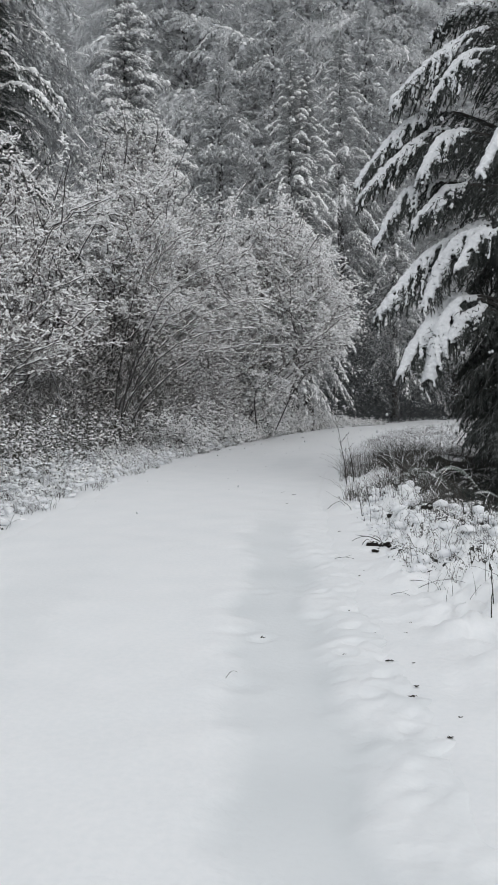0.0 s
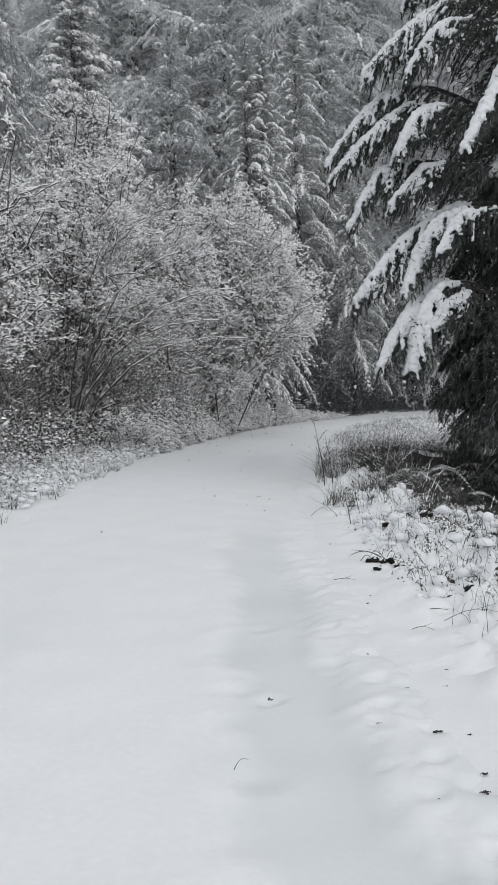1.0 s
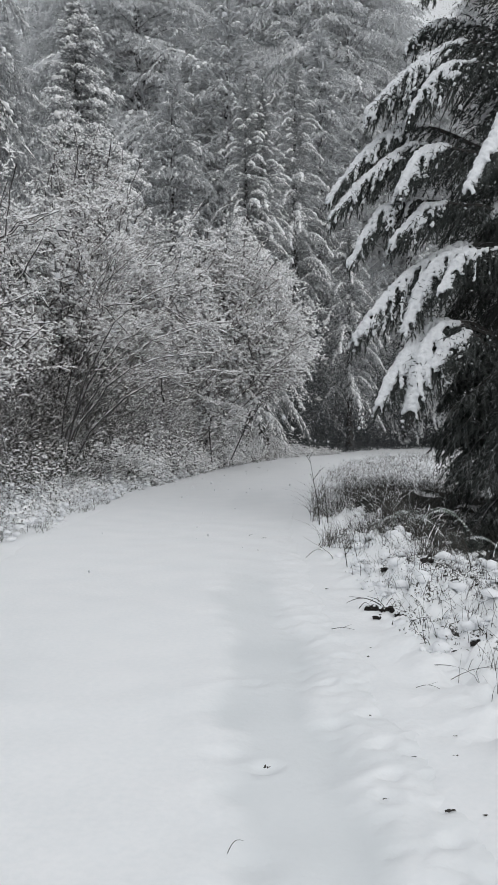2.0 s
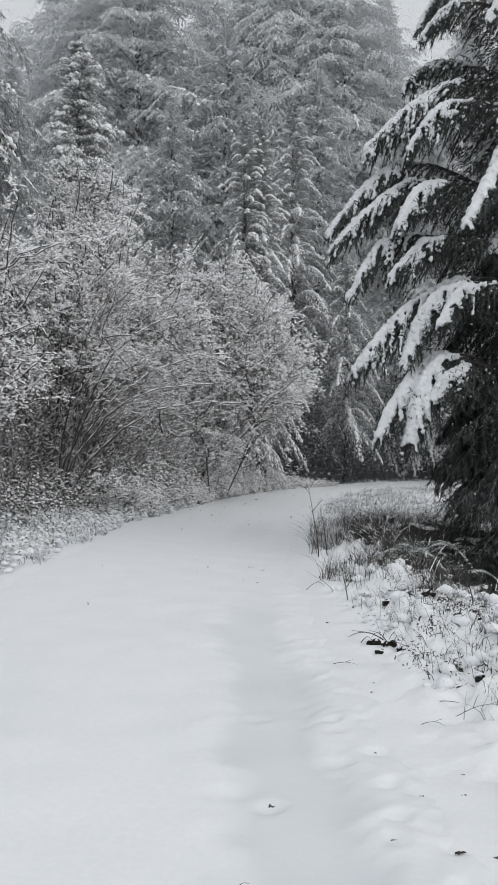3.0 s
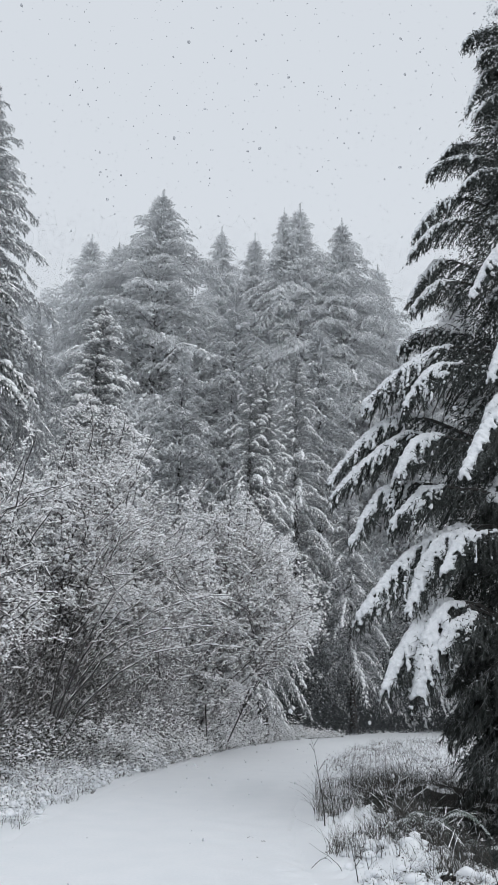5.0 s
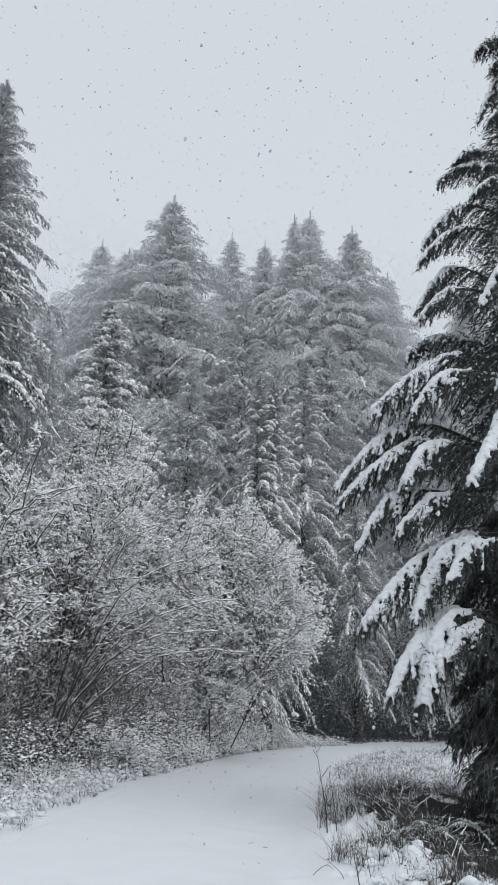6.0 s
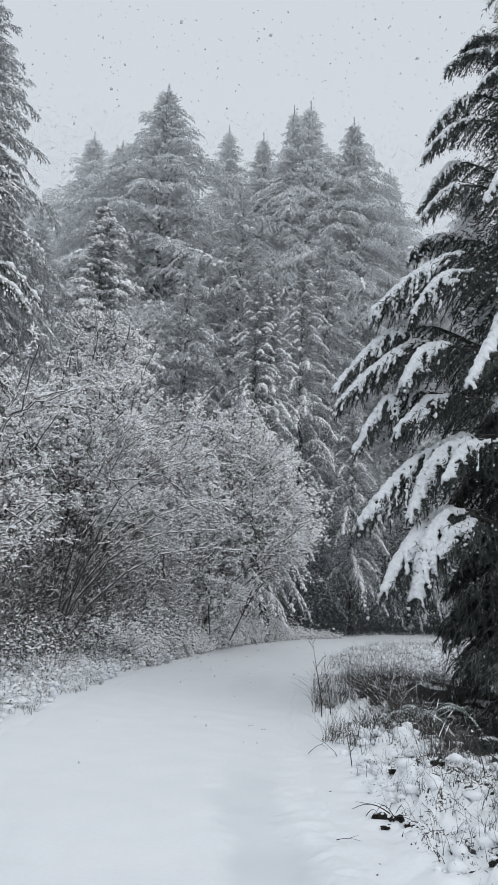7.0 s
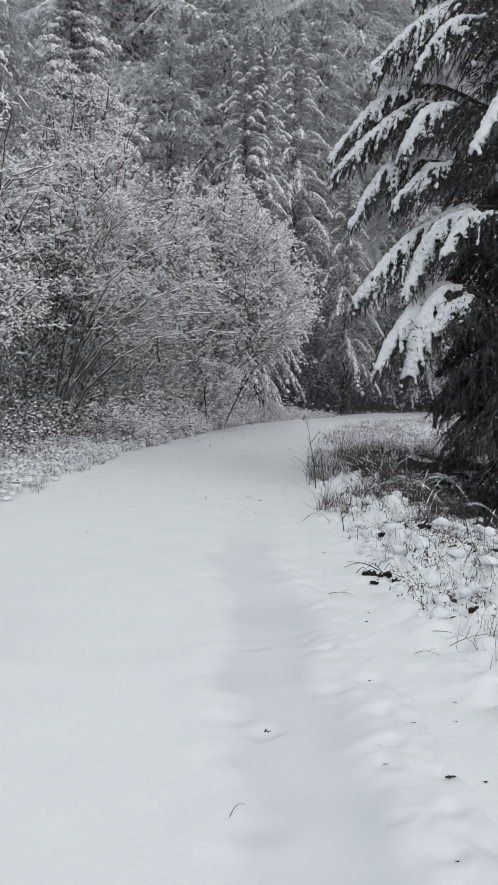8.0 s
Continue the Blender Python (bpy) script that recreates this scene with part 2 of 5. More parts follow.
    def lumps(self, c, size, rng, level=1, rough=0.16, along=None):
        """Irregular rounded lumps; size: (n, 3) half axes; along: the way of the first axis in plan."""
        tv, tf = BALLS[level]
        c, size = np.asarray(c, float).reshape(-1, 3), np.asarray(size, float).reshape(-1, 3)
        k = len(c)
        if not k:
            return
        v = tv[None] * (1 + rng.normal(0, rough, (k, len(tv), 1)))
        v = v * size[:, None]
        if along is None:
            g = rng.uniform(0, 6.283, k)
            tilt = np.zeros(k)
        else:
            along = np.asarray(along, float).reshape(-1, 3)
            g = np.arctan2(along[:, 1], along[:, 0])
            tilt = np.arctan2(along[:, 2], np.hypot(along[:, 0], along[:, 1]))
        ct, st = np.cos(tilt)[:, None], np.sin(tilt)[:, None]
        x, z = v[..., 0] * ct - v[..., 2] * st, v[..., 0] * st + v[..., 2] * ct
        cg, sg = np.cos(g)[:, None], np.sin(g)[:, None]
        v = np.stack([x * cg - v[..., 1] * sg, x * sg + v[..., 1] * cg, z], -1) + c[:, None]
        self.add(v, tf[None] + (np.arange(k) * len(tv))[:, None, None])


def ball(level):
    bm = bmesh.new()
    if level == 0:
        bmesh.ops.create_icosphere(bm, subdivisions=1, radius=1)
    else:
        bmesh.ops.create_icosphere(bm, subdivisions=level + 1, radius=1)
    bm.verts.ensure_lookup_table()
    v = np.array([p.co[:] for p in bm.verts])
    f = np.array([[p.index for p in q.verts] for q in bm.faces])
    bm.free()
    return v, f


OCTA = (np.array([(1, 0, 0), (0, 1, 0), (-1, 0, 0), (0, -1, 0), (0, 0, 1), (0, 0, -1.0)]),
        np.array([(0, 1, 4), (1, 2, 4), (2, 3, 4), (3, 0, 4), (1, 0, 5), (2, 1, 5), (3, 2, 5), (0, 3, 5)]))
TETRA = (np.array([(0.94, 0, -0.33), (-0.47, 0.82, -0.33), (-0.47, -0.82, -0.33), (0, 0, 1.0)]) * 1.3, np.array([(0, 1, 3), (1, 2, 3), (2, 0, 3), (0, 2, 1)]))
BALLS = {-2: TETRA, -1: OCTA, 0: ball(0), 1: ball(1)}


def thing(name, place, label, category, group="", kind=""):
    ob = new(name)
    ob.location = place
    ob.empty_display_size = 0.3
    return tagged(ob, label, category, group, kind)


def wobble(x, y, scale, seed=0.0):
    """Cheap smooth noise on arrays, about -1 to 1."""
    x, y = np.asarray(x) * scale + seed * 7.3, np.asarray(y) * scale - seed * 3.1
    return (np.sin(x * 1.7 + 1.3 * np.sin(y * 1.1 + seed)) + np.sin(y * 2.3 + 1.7 * np.sin(x * 0.9 + 2 * seed)) + np.sin((x + y) * 1.3 + np.sin(x * 2.1 - y * 1.7))) / 3


def smooth(a, b, x):
    q = np.clip((np.asarray(x, float) - a) / (b - a), 0, 1)
    return q * q * (3 - 2 * q)


# ---- ground and road ----
ROUTE = np.array([(-0.95, -30), (-0.95, -8), (-0.93, 2), (-0.85, 8), (-0.45, 13), (0.55, 19), (1.85, 24.5), (3.5, 30), (6.2, 36), (10.5, 40.5), (17, 43.5), (30, 46), (60, 50)], float)


def finer(p, n):
    t = np.linspace(0, len(p) - 1, n)
    q = np.stack([np.interp(t, np.arange(len(p)), p[:, i]) for i in (0, 1)], 1)
    for _ in range(n // 12):
        q[1:-1] = (q[:-2] + 2 * q[1:-1] + q[2:]) / 4
    return q


ROUTE = finer(ROUTE, 180)
HALF = 1.78


def from_road(x, y):
    """Distance to the road's middle, negative to its left."""
    x, y = np.asarray(x, float), np.asarray(y, float)
    best, sign = np.full(x.shape, 1e9), np.zeros(x.shape)
    for a, b in zip(ROUTE[:-1], ROUTE[1:]):
        d = b - a
        t = np.clip(((x - a[0]) * d[0] + (y - a[1]) * d[1]) / (d @ d), 0, 1)
        ex, ey = x - a[0] - t * d[0], y - a[1] - t * d[1]
        r = np.hypot(ex, ey)
        near = r < best
        best = np.where(near, r, best)
        sign = np.where(near, np.sign(ex * d[1] - ey * d[0]), sign)
    return best * np.where(sign < 0, -1, 1)


def trodden(x, y):
    """Small dents and crumbs of snow on the walked side of the road."""
    where = smooth(0.3, 0.75, x) * smooth(2.2, 1.7, x) * smooth(1.5, 3, y) * smooth(9.5, 6, y)
    a = np.clip(wobble(x, y, 15, 3) + 0.6 * wobble(x + 0.3 * y, y, 24, 6) - 0.45, 0, 2)
    b = np.clip(wobble(y, x, 11, 11) - 0.3, 0, 2)
    return where * (0.013 * b - 0.026 * a + 0.007 * wobble(x, y, 7, 2))


def ground_z(x, y):
    x, y = np.asarray(x, float), np.asarray(y, float)
    s = from_road(x, y)
    d = np.abs(s) - HALF
    z = -0.045 * smooth(-0.02, -0.27, d) - 0.15 * smooth(-0.3, -0.7, d)
    left = np.where(s < 0, 1.0, 0.0)
    z += left * (0.22 * smooth(0.2, 2.2, d) + 0.7 * smooth(2, 9, d)) + left * 0.05 * smooth(0, 0.6, d) * wobble(x, y, 3.1, 1)
    r = 1 - left
    near = smooth(17, 13, y) * smooth(1.5, 3.5, y)
    z += r * smooth(-0.1, 0.5, d) * smooth(0, 3, y) * (0.04 + 0.05 * wobble(x, y, 2.2, 2) + 0.03 * wobble(x, y, 7, 3)) + r * near * smooth(0.1, 0.7, d) * (0.17 * np.abs(wobble(x, y, 4.2, 8)) + 0.12 * np.abs(wobble(x, y, 9.5, 4)) + 0.06 * np.abs(wobble(x, y, 19, 9)) - 0.1)
    z += r * near * (0.12 * smooth(0.45, 1.0, d) - (0.5 + 0.12 * smooth(8, 9.5, y)) * smooth(1.5 - 0.3 * smooth(8, 9.5, y), 2.8 - 0.5 * smooth(8, 9.5, y), d))
    z += r * (1 - near) * (0.1 * smooth(0.3, 2, d))
    z += 6 * smooth(60, 200, np.hypot(x, y)) + 0.12 * wobble(x, y, 0.35, 5) * smooth(1.5, 5, d)
    z += r * trodden(x, y)
    return z


def sheet(name, xs, ys, mat):
    gx, gy = np.meshgrid(xs, ys)
    z = ground_z(gx, gy)
    v = np.stack([gx, gy, z], -1).reshape(-1, 3)
    nx, ny = len(xs), len(ys)
    i = (np.arange(ny - 1)[:, None] * nx + np.arange(nx - 1)[None]).ravel()
    f = np.concatenate([np.stack([i, i + 1, i + nx + 1], 1), np.stack([i, i + nx + 1, i + nx], 1)])
    me = mesh_of(name, v, f, mat, True)
    # dead plants, and shade beneath the snow lumps, coloured dark on their steep sides
    s = from_road(gx, gy)
    d = np.abs(s) - HALF
    steep = np.gradient(z, ys, axis=0)
    hollow = smooth(0.2, 0.45, steep + 0.15 * wobble(gx, gy, 13, 4))
    bare = hollow * (s > 0) * smooth(0.3, 0.7, d) * smooth(2.3, 1.9, d) * smooth(5.2, 6.4, gy) * smooth(13.5, 12.5, gy) * smooth(-0.45, 0.0, wobble(gx, gy, 1.7, 3))
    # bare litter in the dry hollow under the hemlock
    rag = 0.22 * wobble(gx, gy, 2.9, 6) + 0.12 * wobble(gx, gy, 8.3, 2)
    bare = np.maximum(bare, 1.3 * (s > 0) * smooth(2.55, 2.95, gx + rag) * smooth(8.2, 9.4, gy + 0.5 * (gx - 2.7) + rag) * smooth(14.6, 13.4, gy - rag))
    a = me.attributes.new("bare", "FLOAT", "POINT")
    a.data.foreach_set("value", bare.astype(np.float32).ravel())
    return new(name, me)


gxs = np.concatenate([-np.geomspace(420, 8, 22), np.arange(-7.5, -3.2, 0.15), np.arange(-3.1, 0.3, 0.1), np.arange(0.36, 3.2, 0.05), np.arange(3.25, 3.6, 0.1), np.arange(3.7, 8, 0.2), np.geomspace(8.5, 420, 24)])
gys = np.concatenate([-np.geomspace(420, 3, 18), np.arange(-2, 2, 0.4), np.arange(2, 5, 0.1), np.arange(5, 12.5, 0.05), np.arange(12.5, 13, 0.1), np.arange(13, 24, 0.2), np.arange(24, 50, 0.4), np.geomspace(51, 420, 20)])
tagged(sheet("ground", gxs, gys, VERGE), "snow-covered verge and forest floor, lumpy beside the road", "ground", kind="structure")


PRINTS = [(0.97, 4.9, 0.035), (0.77, 4.42, 0.04), (0.9, 4.36, 0.03), (0.79, 3.9, 0.045), (0.78, 4.92, 0.03), (0.1, 4.87, 0.04), (0.61, 3.87, 0.03), (0.55, 4.5, 0.03), (0.7, 5.4, 0.035), (0.66, 5.0, 0.03), (0.5, 5.3, 0.04), (-0.1, 5.0, 0.06),
          (-0.03, 4.1, 0.07), (0.72, 4.15, 0.03), (0.62, 4.7, 0.035), (0.84, 5.6, 0.04), (0.58, 5.9, 0.035), (0.75, 6.4, 0.04), (0.86, 3.45, 0.045), (0.7, 3.5, 0.03), (0.5, 4.1, 0.03), (0.15, 6.0, 0.05)]


def build_road():
    step = 0.04
    seg = np.hypot(*(ROUTE[1:] - ROUTE[:-1]).T)
    run = np.concatenate([[0], np.cumsum(seg)])
    k0 = np.interp(-8, ROUTE[:, 1], run)
    far = np.arange(k0 + 45, run[-1], 0.5)
    at = np.concatenate([np.arange(k0, k0 + 21.99, step), np.arange(k0 + 22, k0 + 44.9, 0.25), far])
    cx, cy = np.interp(at, run, ROUTE[:, 0]), np.interp(at, run, ROUTE[:, 1])
    tx, ty = np.gradient(cx), np.gradient(cy)
    ln = np.hypot(tx, ty)
    tx, ty = tx / ln, ty / ln
    u = np.concatenate([np.linspace(-1, 0.45, 40), np.linspace(0.45, 1, 36)[1:]]) * (HALF + 0.1)
    edge = 0.1 * wobble(cx, cy, 1.7, 6)[:, None] + 0.05 * wobble(cx, cy, 6, 7)[:, None]
    x = cx[:, None] + ty[:, None] * (u[None] * (1 + edge / HALF))
    y = cy[:, None] - tx[:, None] * (u[None] * (1 + edge / HALF))
    z = 0.012 * wobble(x, y, 1.1, 1) + 0.006 * wobble(x, y, 4.5, 2)
    z -= 0.05 * smooth(HALF - 0.15, HALF + 0.1, np.abs(u))[None]
    # thin wet track where wheels and feet have pressed the snow
    mid = 1.12 + 0.05 * wobble(cy, cy, 0.8, 3)[:, None]
    ragged = 0.07 * wobble(x, y, 3.0, 4) + 0.03 * wobble(x, y, 11, 5)
    track = smooth(0.36, 0.16, np.abs(u[None] - mid) + ragged) * smooth(11.5, 6.5, cy)[:, None]
    far_wet = 0.25 * smooth(0.55, 0.2, np.abs(u[None] - 0.75) + 2 * ragged) * (smooth(15, 17, cy) * smooth(20.5, 18.5, cy))[:, None]
    left_wet = 0.3 * smooth(0.5, 0.2, np.abs(u[None] + 0.75) + 2 * ragged) * smooth(9, 5, cy)[:, None]
    right_wet = 0.45 * smooth(1.15, 1.45, u)[None] * smooth(8.5, 5, cy)[:, None] * (0.7 + 0.5 * wobble(x, y, 5.5, 9))
    slush = np.clip(track * (0.75 + 0.25 * wobble(x, y, 2.2, 8)) + far_wet + left_wet + right_wet, 0, 1)
    z -= 0.022 * track
    rim = smooth(0.5, 0.4, np.abs(u[None] - mid)) * (1 - track)
    z += rim * 0.006 * (1 + wobble(x, y, 9, 2)) * smooth(12, 8, cy)[:, None]
    # right-hand tread between track and verge is trodden
    z += smooth(1.25, 1.5, u)[None] * (0.012 * np.abs(wobble(x, y, 5, 6)) + 0.011 * np.abs(wobble(x, y, 12, 7)) - 0.006) * smooth(14, 9, cy)[:, None]
    # prints and small melt holes
    for px, py, pr in PRINTS:
        e = np.hypot((x - px) / 1.5, y - py)
        z += -(0.035 if pr < 0.045 else 0.012) * np.exp(-(e / pr) ** 2) + 0.005 * np.exp(-((e - 1.9 * pr) / (0.7 * pr)) ** 2)
    rng = np.random.default_rng(12)
    z += trodden(x, y)
    for _ in range(200):
        px, py, pr = rng.uniform(0.42, 1.15), rng.uniform(2.4, 8.0), rng.uniform(0.012, 0.03)
        k = np.abs(y[:, 37] - py) < 0.5
        e = np.hypot((x[k] - px) / rng.uniform(1.0, 2.2), y[k] - py)
        z[k] -= 0.5 * pr * np.exp(-(e / pr) ** 2)
    v = np.stack([x, y, z], -1).reshape(-1, 3)
    ny, nx = x.shape
    i = (np.arange(ny - 1)[:, None] * nx + np.arange(nx - 1)[None]).ravel()
    f = np.concatenate([np.stack([i, i + 1, i + nx + 1], 1), np.stack([i, i + nx + 1, i + nx], 1)])
    me = mesh_of("road", v, f, ROAD, True)
    a = me.attributes.new("slush", "FLOAT", "POINT")
    a.data.foreach_set("value", slush.astype(np.float32).ravel())
    return new("road", me)


tagged(build_road(), "snow-covered forest road with a thin slushy wheel track", "road", kind="structure")


# ---- conifers ----
def bezier(p0, p1, p2, s):
    s = np.asarray(s)[:, None]
    return (1 - s) ** 2 * p0 + 2 * s * (1 - s) * p1 + s * s * p2


def arc(points, n):
    """A smooth curve through the points."""
    p = np.asarray(points, float)
    q = np.concatenate([[2 * p[0] - p[1]], p, [2 * p[-1] - p[-2]]])
    f = np.linspace(0, len(p) - 1 - 1e-6, n)
    i, t = f.astype(int), (f - f.astype(int))[:, None]
    a, b, c, d = q[i], q[i + 1], q[i + 2], q[i + 3]
    return 0.5 * (2 * b + (c - a) * t + (2 * a - 5 * b + 4 * c - d) * t ** 2 + (3 * b - a - 3 * c + d) * t ** 3)


def bough(wood, green, white, rng, p0, p1, p2, width=0.6, gap=0.09, shoot=0.13, fat=0.016, snow=1.0, lump=0.06, hang=0.6, near=True, level=1, thin=0.32, strips=False, joints=2, specks=0, spine=None, start=0.3):
    """One bough: spine, side branchlets, hanging shoots and the snow that lies on it."""
    p0, p1, p2 = (np.asarray(p, float) for p in (p0, p1, p2))
    L = np.linalg.norm(p2 - p0) if spine is None else np.linalg.norm(np.diff(spine, axis=0), axis=1).sum()
    n = max(6, int(L / 0.25)) if near else max(5, int(L / 0.6))
    s = np.linspace(0, 1, n + 1)
    sp = bezier(p0, p1, p2, s) if spine is None else arc(spine, n + 1)
    sp[1:-1] += rng.normal(0, 0.012 * L / 2 if spine is None else 0.012, (n - 1, 3))
    r = 0.010 * L * (1 - s) + 0.004
    wood.tube(sp, r, 5 if near else 3)
    # side branchlets
    m = max(3, int(L * 0.88 / gap))
    bs = np.repeat(np.linspace(0.13, 0.99, m), 2) + rng.normal(0, 0.25 / m, 2 * m)
    bs = np.clip(bs, 0.08, 1)
    hand = np.tile([-1.0, 1.0], m)
    at = np.stack([np.interp(bs, s, sp[:, i]) for i in range(3)], 1)
    tan = unit(np.stack([np.interp(bs, s, np.gradient(sp[:, i])) for i in range(3)], 1))
    side = unit(np.cross(tan, [0, 0, 1.0]))
    ln = width * (0.25 + 0.95 * np.sin(np.pi * np.clip(bs, 0, 1) ** 0.75) ** 0.8) * rng.uniform(0.6, 1.2, 2 * m)
    d0 = unit(tan * 0.75 + side * hand[:, None] * rng.uniform(0.5, 1.0, (2 * m, 1)) + np.array([[0, 0, 0.05 if spine is None else -0.3]]) + rng.normal(0, 0.12, (2 * m, 3)))
    q = 4 if near else joints
    cs = np.linspace(0, 1, q + 1)
    pts = at[:, None] + d0[:, None] * (ln[:, None] * cs)[..., None] - np.array([0, 0, 1.0]) * (hang * 0.55 * ln[:, None] * cs ** 2)[..., None]
    if near:
        wood.spindles(pts[:, 0:4:2].reshape(-1, 3), pts[:, 2:5:2].reshape(-1, 3), 0.005, 0.003, 3)
    # shoots
    k = np.maximum(2, (ln / (shoot * thin * 0.62)).astype(int))
    idx = np.repeat(np.arange(2 * m), k)
    u = rng.uniform(0.05, 1.0, len(idx))
    f = u * q
    i0 = np.minimum(f.astype(int), q - 1)
    w = (f - i0)[:, None]
    base = pts[idx, i0] * (1 - w) + pts[idx, i0 + 1] * w
    bt = unit(pts[idx, i0 + 1] - pts[idx, i0])
    lat = unit(np.cross(bt, [0, 0, 1.0])) * rng.choice([-1.0, 1.0], (len(idx), 1))
    dr = bt * 0.6 + lat * rng.uniform(0.1, 0.8, (len(idx), 1)) - np.array([[0, 0, 1.0]]) * rng.uniform(0.1, 1.5, (len(idx), 1)) * hang + rng.normal(0, 0.3, (len(idx), 3))
    lens = shoot * rng.uniform(0.6, 1.35, len(idx))
    green.spikes(base, dr, lens, fat * rng.uniform(0.7, 1.3, len(idx)), rng, 0.7)
    if snow > 0 and strips:
        # snow follows each drooping branchlet as a thin broken line, thicker on the arch of the bough
        load = rng.uniform(0.2, 1.0, 2 * m) * (0.45 + 0.75 * bs)
        for i in range(q):
            keep = rng.uniform(0, 1, 2 * m) < snow * load * (1.15 - 0.35 * i)
            u0, u1 = np.sort(rng.uniform(0, 1, (2, keep.sum())), 0)[..., None] * np.array([0.6, 1.0]).reshape(2, 1, 1) + np.array([0, 0]).reshape(2, 1, 1)
            a, b = pts[keep, i], pts[keep, i + 1]
            wd = lump * rng.uniform(0.3, 1.0, keep.sum()) * 0.5
            white.ridges(a * (1 - u0) + b * u0, a * (1 - u1) + b * u1 + (b - a) * 0.15, wd, wd * 1.6, wd)
        k2 = rng.uniform(0, 1, 2 * m) < 0.35 * snow
        e = pts[k2, -1 if q < 3 else 1]
        white.lumps(e + np.array([[0, 0, lump * 0.25]]), lump * rng.uniform(0.3, 0.9, (len(e), 1)) * np.array([[1.4, 0.9, 0.6]]), rng, -1, 0.25, d0[k2])
        for i in range(specks):
            f = rng.uniform(0.1, 1, 2 * m) * q
            i0 = np.minimum(f.astype(int), q - 1)
            w = (f - i0)[:, None]
            e = pts[np.arange(2 * m), i0] * (1 - w) + pts[np.arange(2 * m), i0 + 1] * w + rng.normal(0, shoot * 0.35, (2 * m, 3))
            white.lumps(e, lump * (0.2 + 0.55 * rng.uniform(0, 1, (2 * m, 1)) ** 2) * np.array([[1.4, 1.0, 0.8]]), rng, -2, 0.2, d0)
        k3 = rng.uniform(0, 1, n) < 0.9 * min(1.0, snow) * (s[1:] > 0.2) * (1 - np.abs(unit(np.diff(sp, axis=0))[:, 2]) ** 3)
        wd = lump * rng.uniform(0.5, 0.9, k3.sum())
        white.ridges(sp[:-1][k3], (sp[1:] + (sp[1:] - sp[:-1]) * 0.2)[k3], wd, wd, wd)
        ss = np.linspace(0.25, 1, max(3, int(L / (lump * 1.1))))
        flat = 1 - np.abs(np.interp(ss, s, unit(np.gradient(sp, axis=0))[:, 2])) ** 1.5
        keep = rng.uniform(0, 1, len(ss)) < snow * (0.35 + 0.6 * ss) * flat * 1.2
        cc = np.stack([np.interp(ss[keep], s, sp[:, i]) for i in range(3)], 1) + rng.normal(0, lump * 0.3, (keep.sum(), 3)) * np.array([[1, 1, 0.2]])
        white.lumps(cc + np.array([[0, 0, lump * 0.5]]), lump * rng.uniform(0.5, 1.6, (len(cc), 1)) * np.array([[1.5, 1.0, 0.7]]), rng, -1, 0.2, unit(np.stack([np.interp(ss[keep], s, np.gradient(sp[:, i])) for i in range(3)], 1)))
    elif snow > 0:
        # a quilt of overlapping lumps along the branchlets, with open slits, thickest over the spine
        ks = np.maximum(2, (ln / (lump * 0.55)).astype(int))
        jd = np.repeat(np.arange(2 * m), ks)
        u = np.concatenate([np.linspace(0, e_, k_) for k_, e_ in zip(ks, rng.uniform(0.5, 1.0, len(ks)))])
        f = u * q
        i0 = np.minimum(f.astype(int), q - 1)
        w = (f - i0)[:, None]
        c = pts[jd, i0] * (1 - w) + pts[jd, i0 + 1] * w
        way = unit(pts[jd, i0 + 1] - pts[jd, i0])
        ss = np.arange(0.1, 1.0, lump * 0.7 / L)
        c = np.concatenate([c, np.stack([np.interp(ss, s, sp[:, i]) for i in range(3)], 1)])
        way = np.concatenate([way, unit(np.stack([np.interp(ss, s, np.gradient(sp[:, i])) for i in range(3)], 1))])
        deep = np.concatenate([0.8 + 0 * u, 1.4 + 0 * ss])
        hole = 0.62 * wobble(c[:, 0] + c[:, 2], c[:, 1] - c[:, 2], 4.5, p2[2]) + 0.4 * wobble(c[:, 0] - c[:, 2], c[:, 1], 13, p2[0])
        out = np.concatenate([bs[jd], ss])
        if spine is None:
            keep = hole + 1.1 * (1 - snow) < -1.42 + 2.6 * out
        else:
            bare = rng.uniform(0, 1, 2 * m) < 0.1
            reach_out = np.concatenate([u, 0 * ss])
            keep = 0.95 * hole + 0.6 * reach_out + rng.normal(0, 0.3, len(c)) < -1.1 + 1.95 * smooth(start, start + 0.2, out) - 0.8 * (1 - snow)
            keep &= np.concatenate([~bare[jd], ss > start])
        c, way, deep = c[keep], way[keep], deep[keep][:, None]
        sz = lump * rng.uniform(0.55, 1.15, (len(c), 1)) * deep * np.array([[1.3, 1.0, 0.72]])
        c = c + np.array([[0, 0, 1.0]]) * sz[:, 2:3] * 0.6 + rng.normal(0, lump * 0.18, c.shape) + unit(p2 - p0) * np.array([1, 1, 0.0]) * lump * 0.4
        if spine is not None:
            push = np.concatenate([(side * hand[:, None])[jd], np.zeros((len(ss), 3))])[keep]
            c = c + push * lump * 0.45
        white.lumps(c, sz, rng, 0, 0.12, way)
        # small clots caught on the needles further in
        f = rng.uniform(0.1, 1, 2 * m) * q
        i0 = np.minimum(f.astype(int), q - 1)
        w = (f - i0)[:, None]
        e = pts[np.arange(2 * m), i0] * (1 - w) + pts[np.arange(2 * m), i0 + 1] * w + rng.normal(0, 0.03, (2 * m, 3))
        e = e[(rng.uniform(0, 1, 2 * m) < 0.45) & (bs > 0.3)]
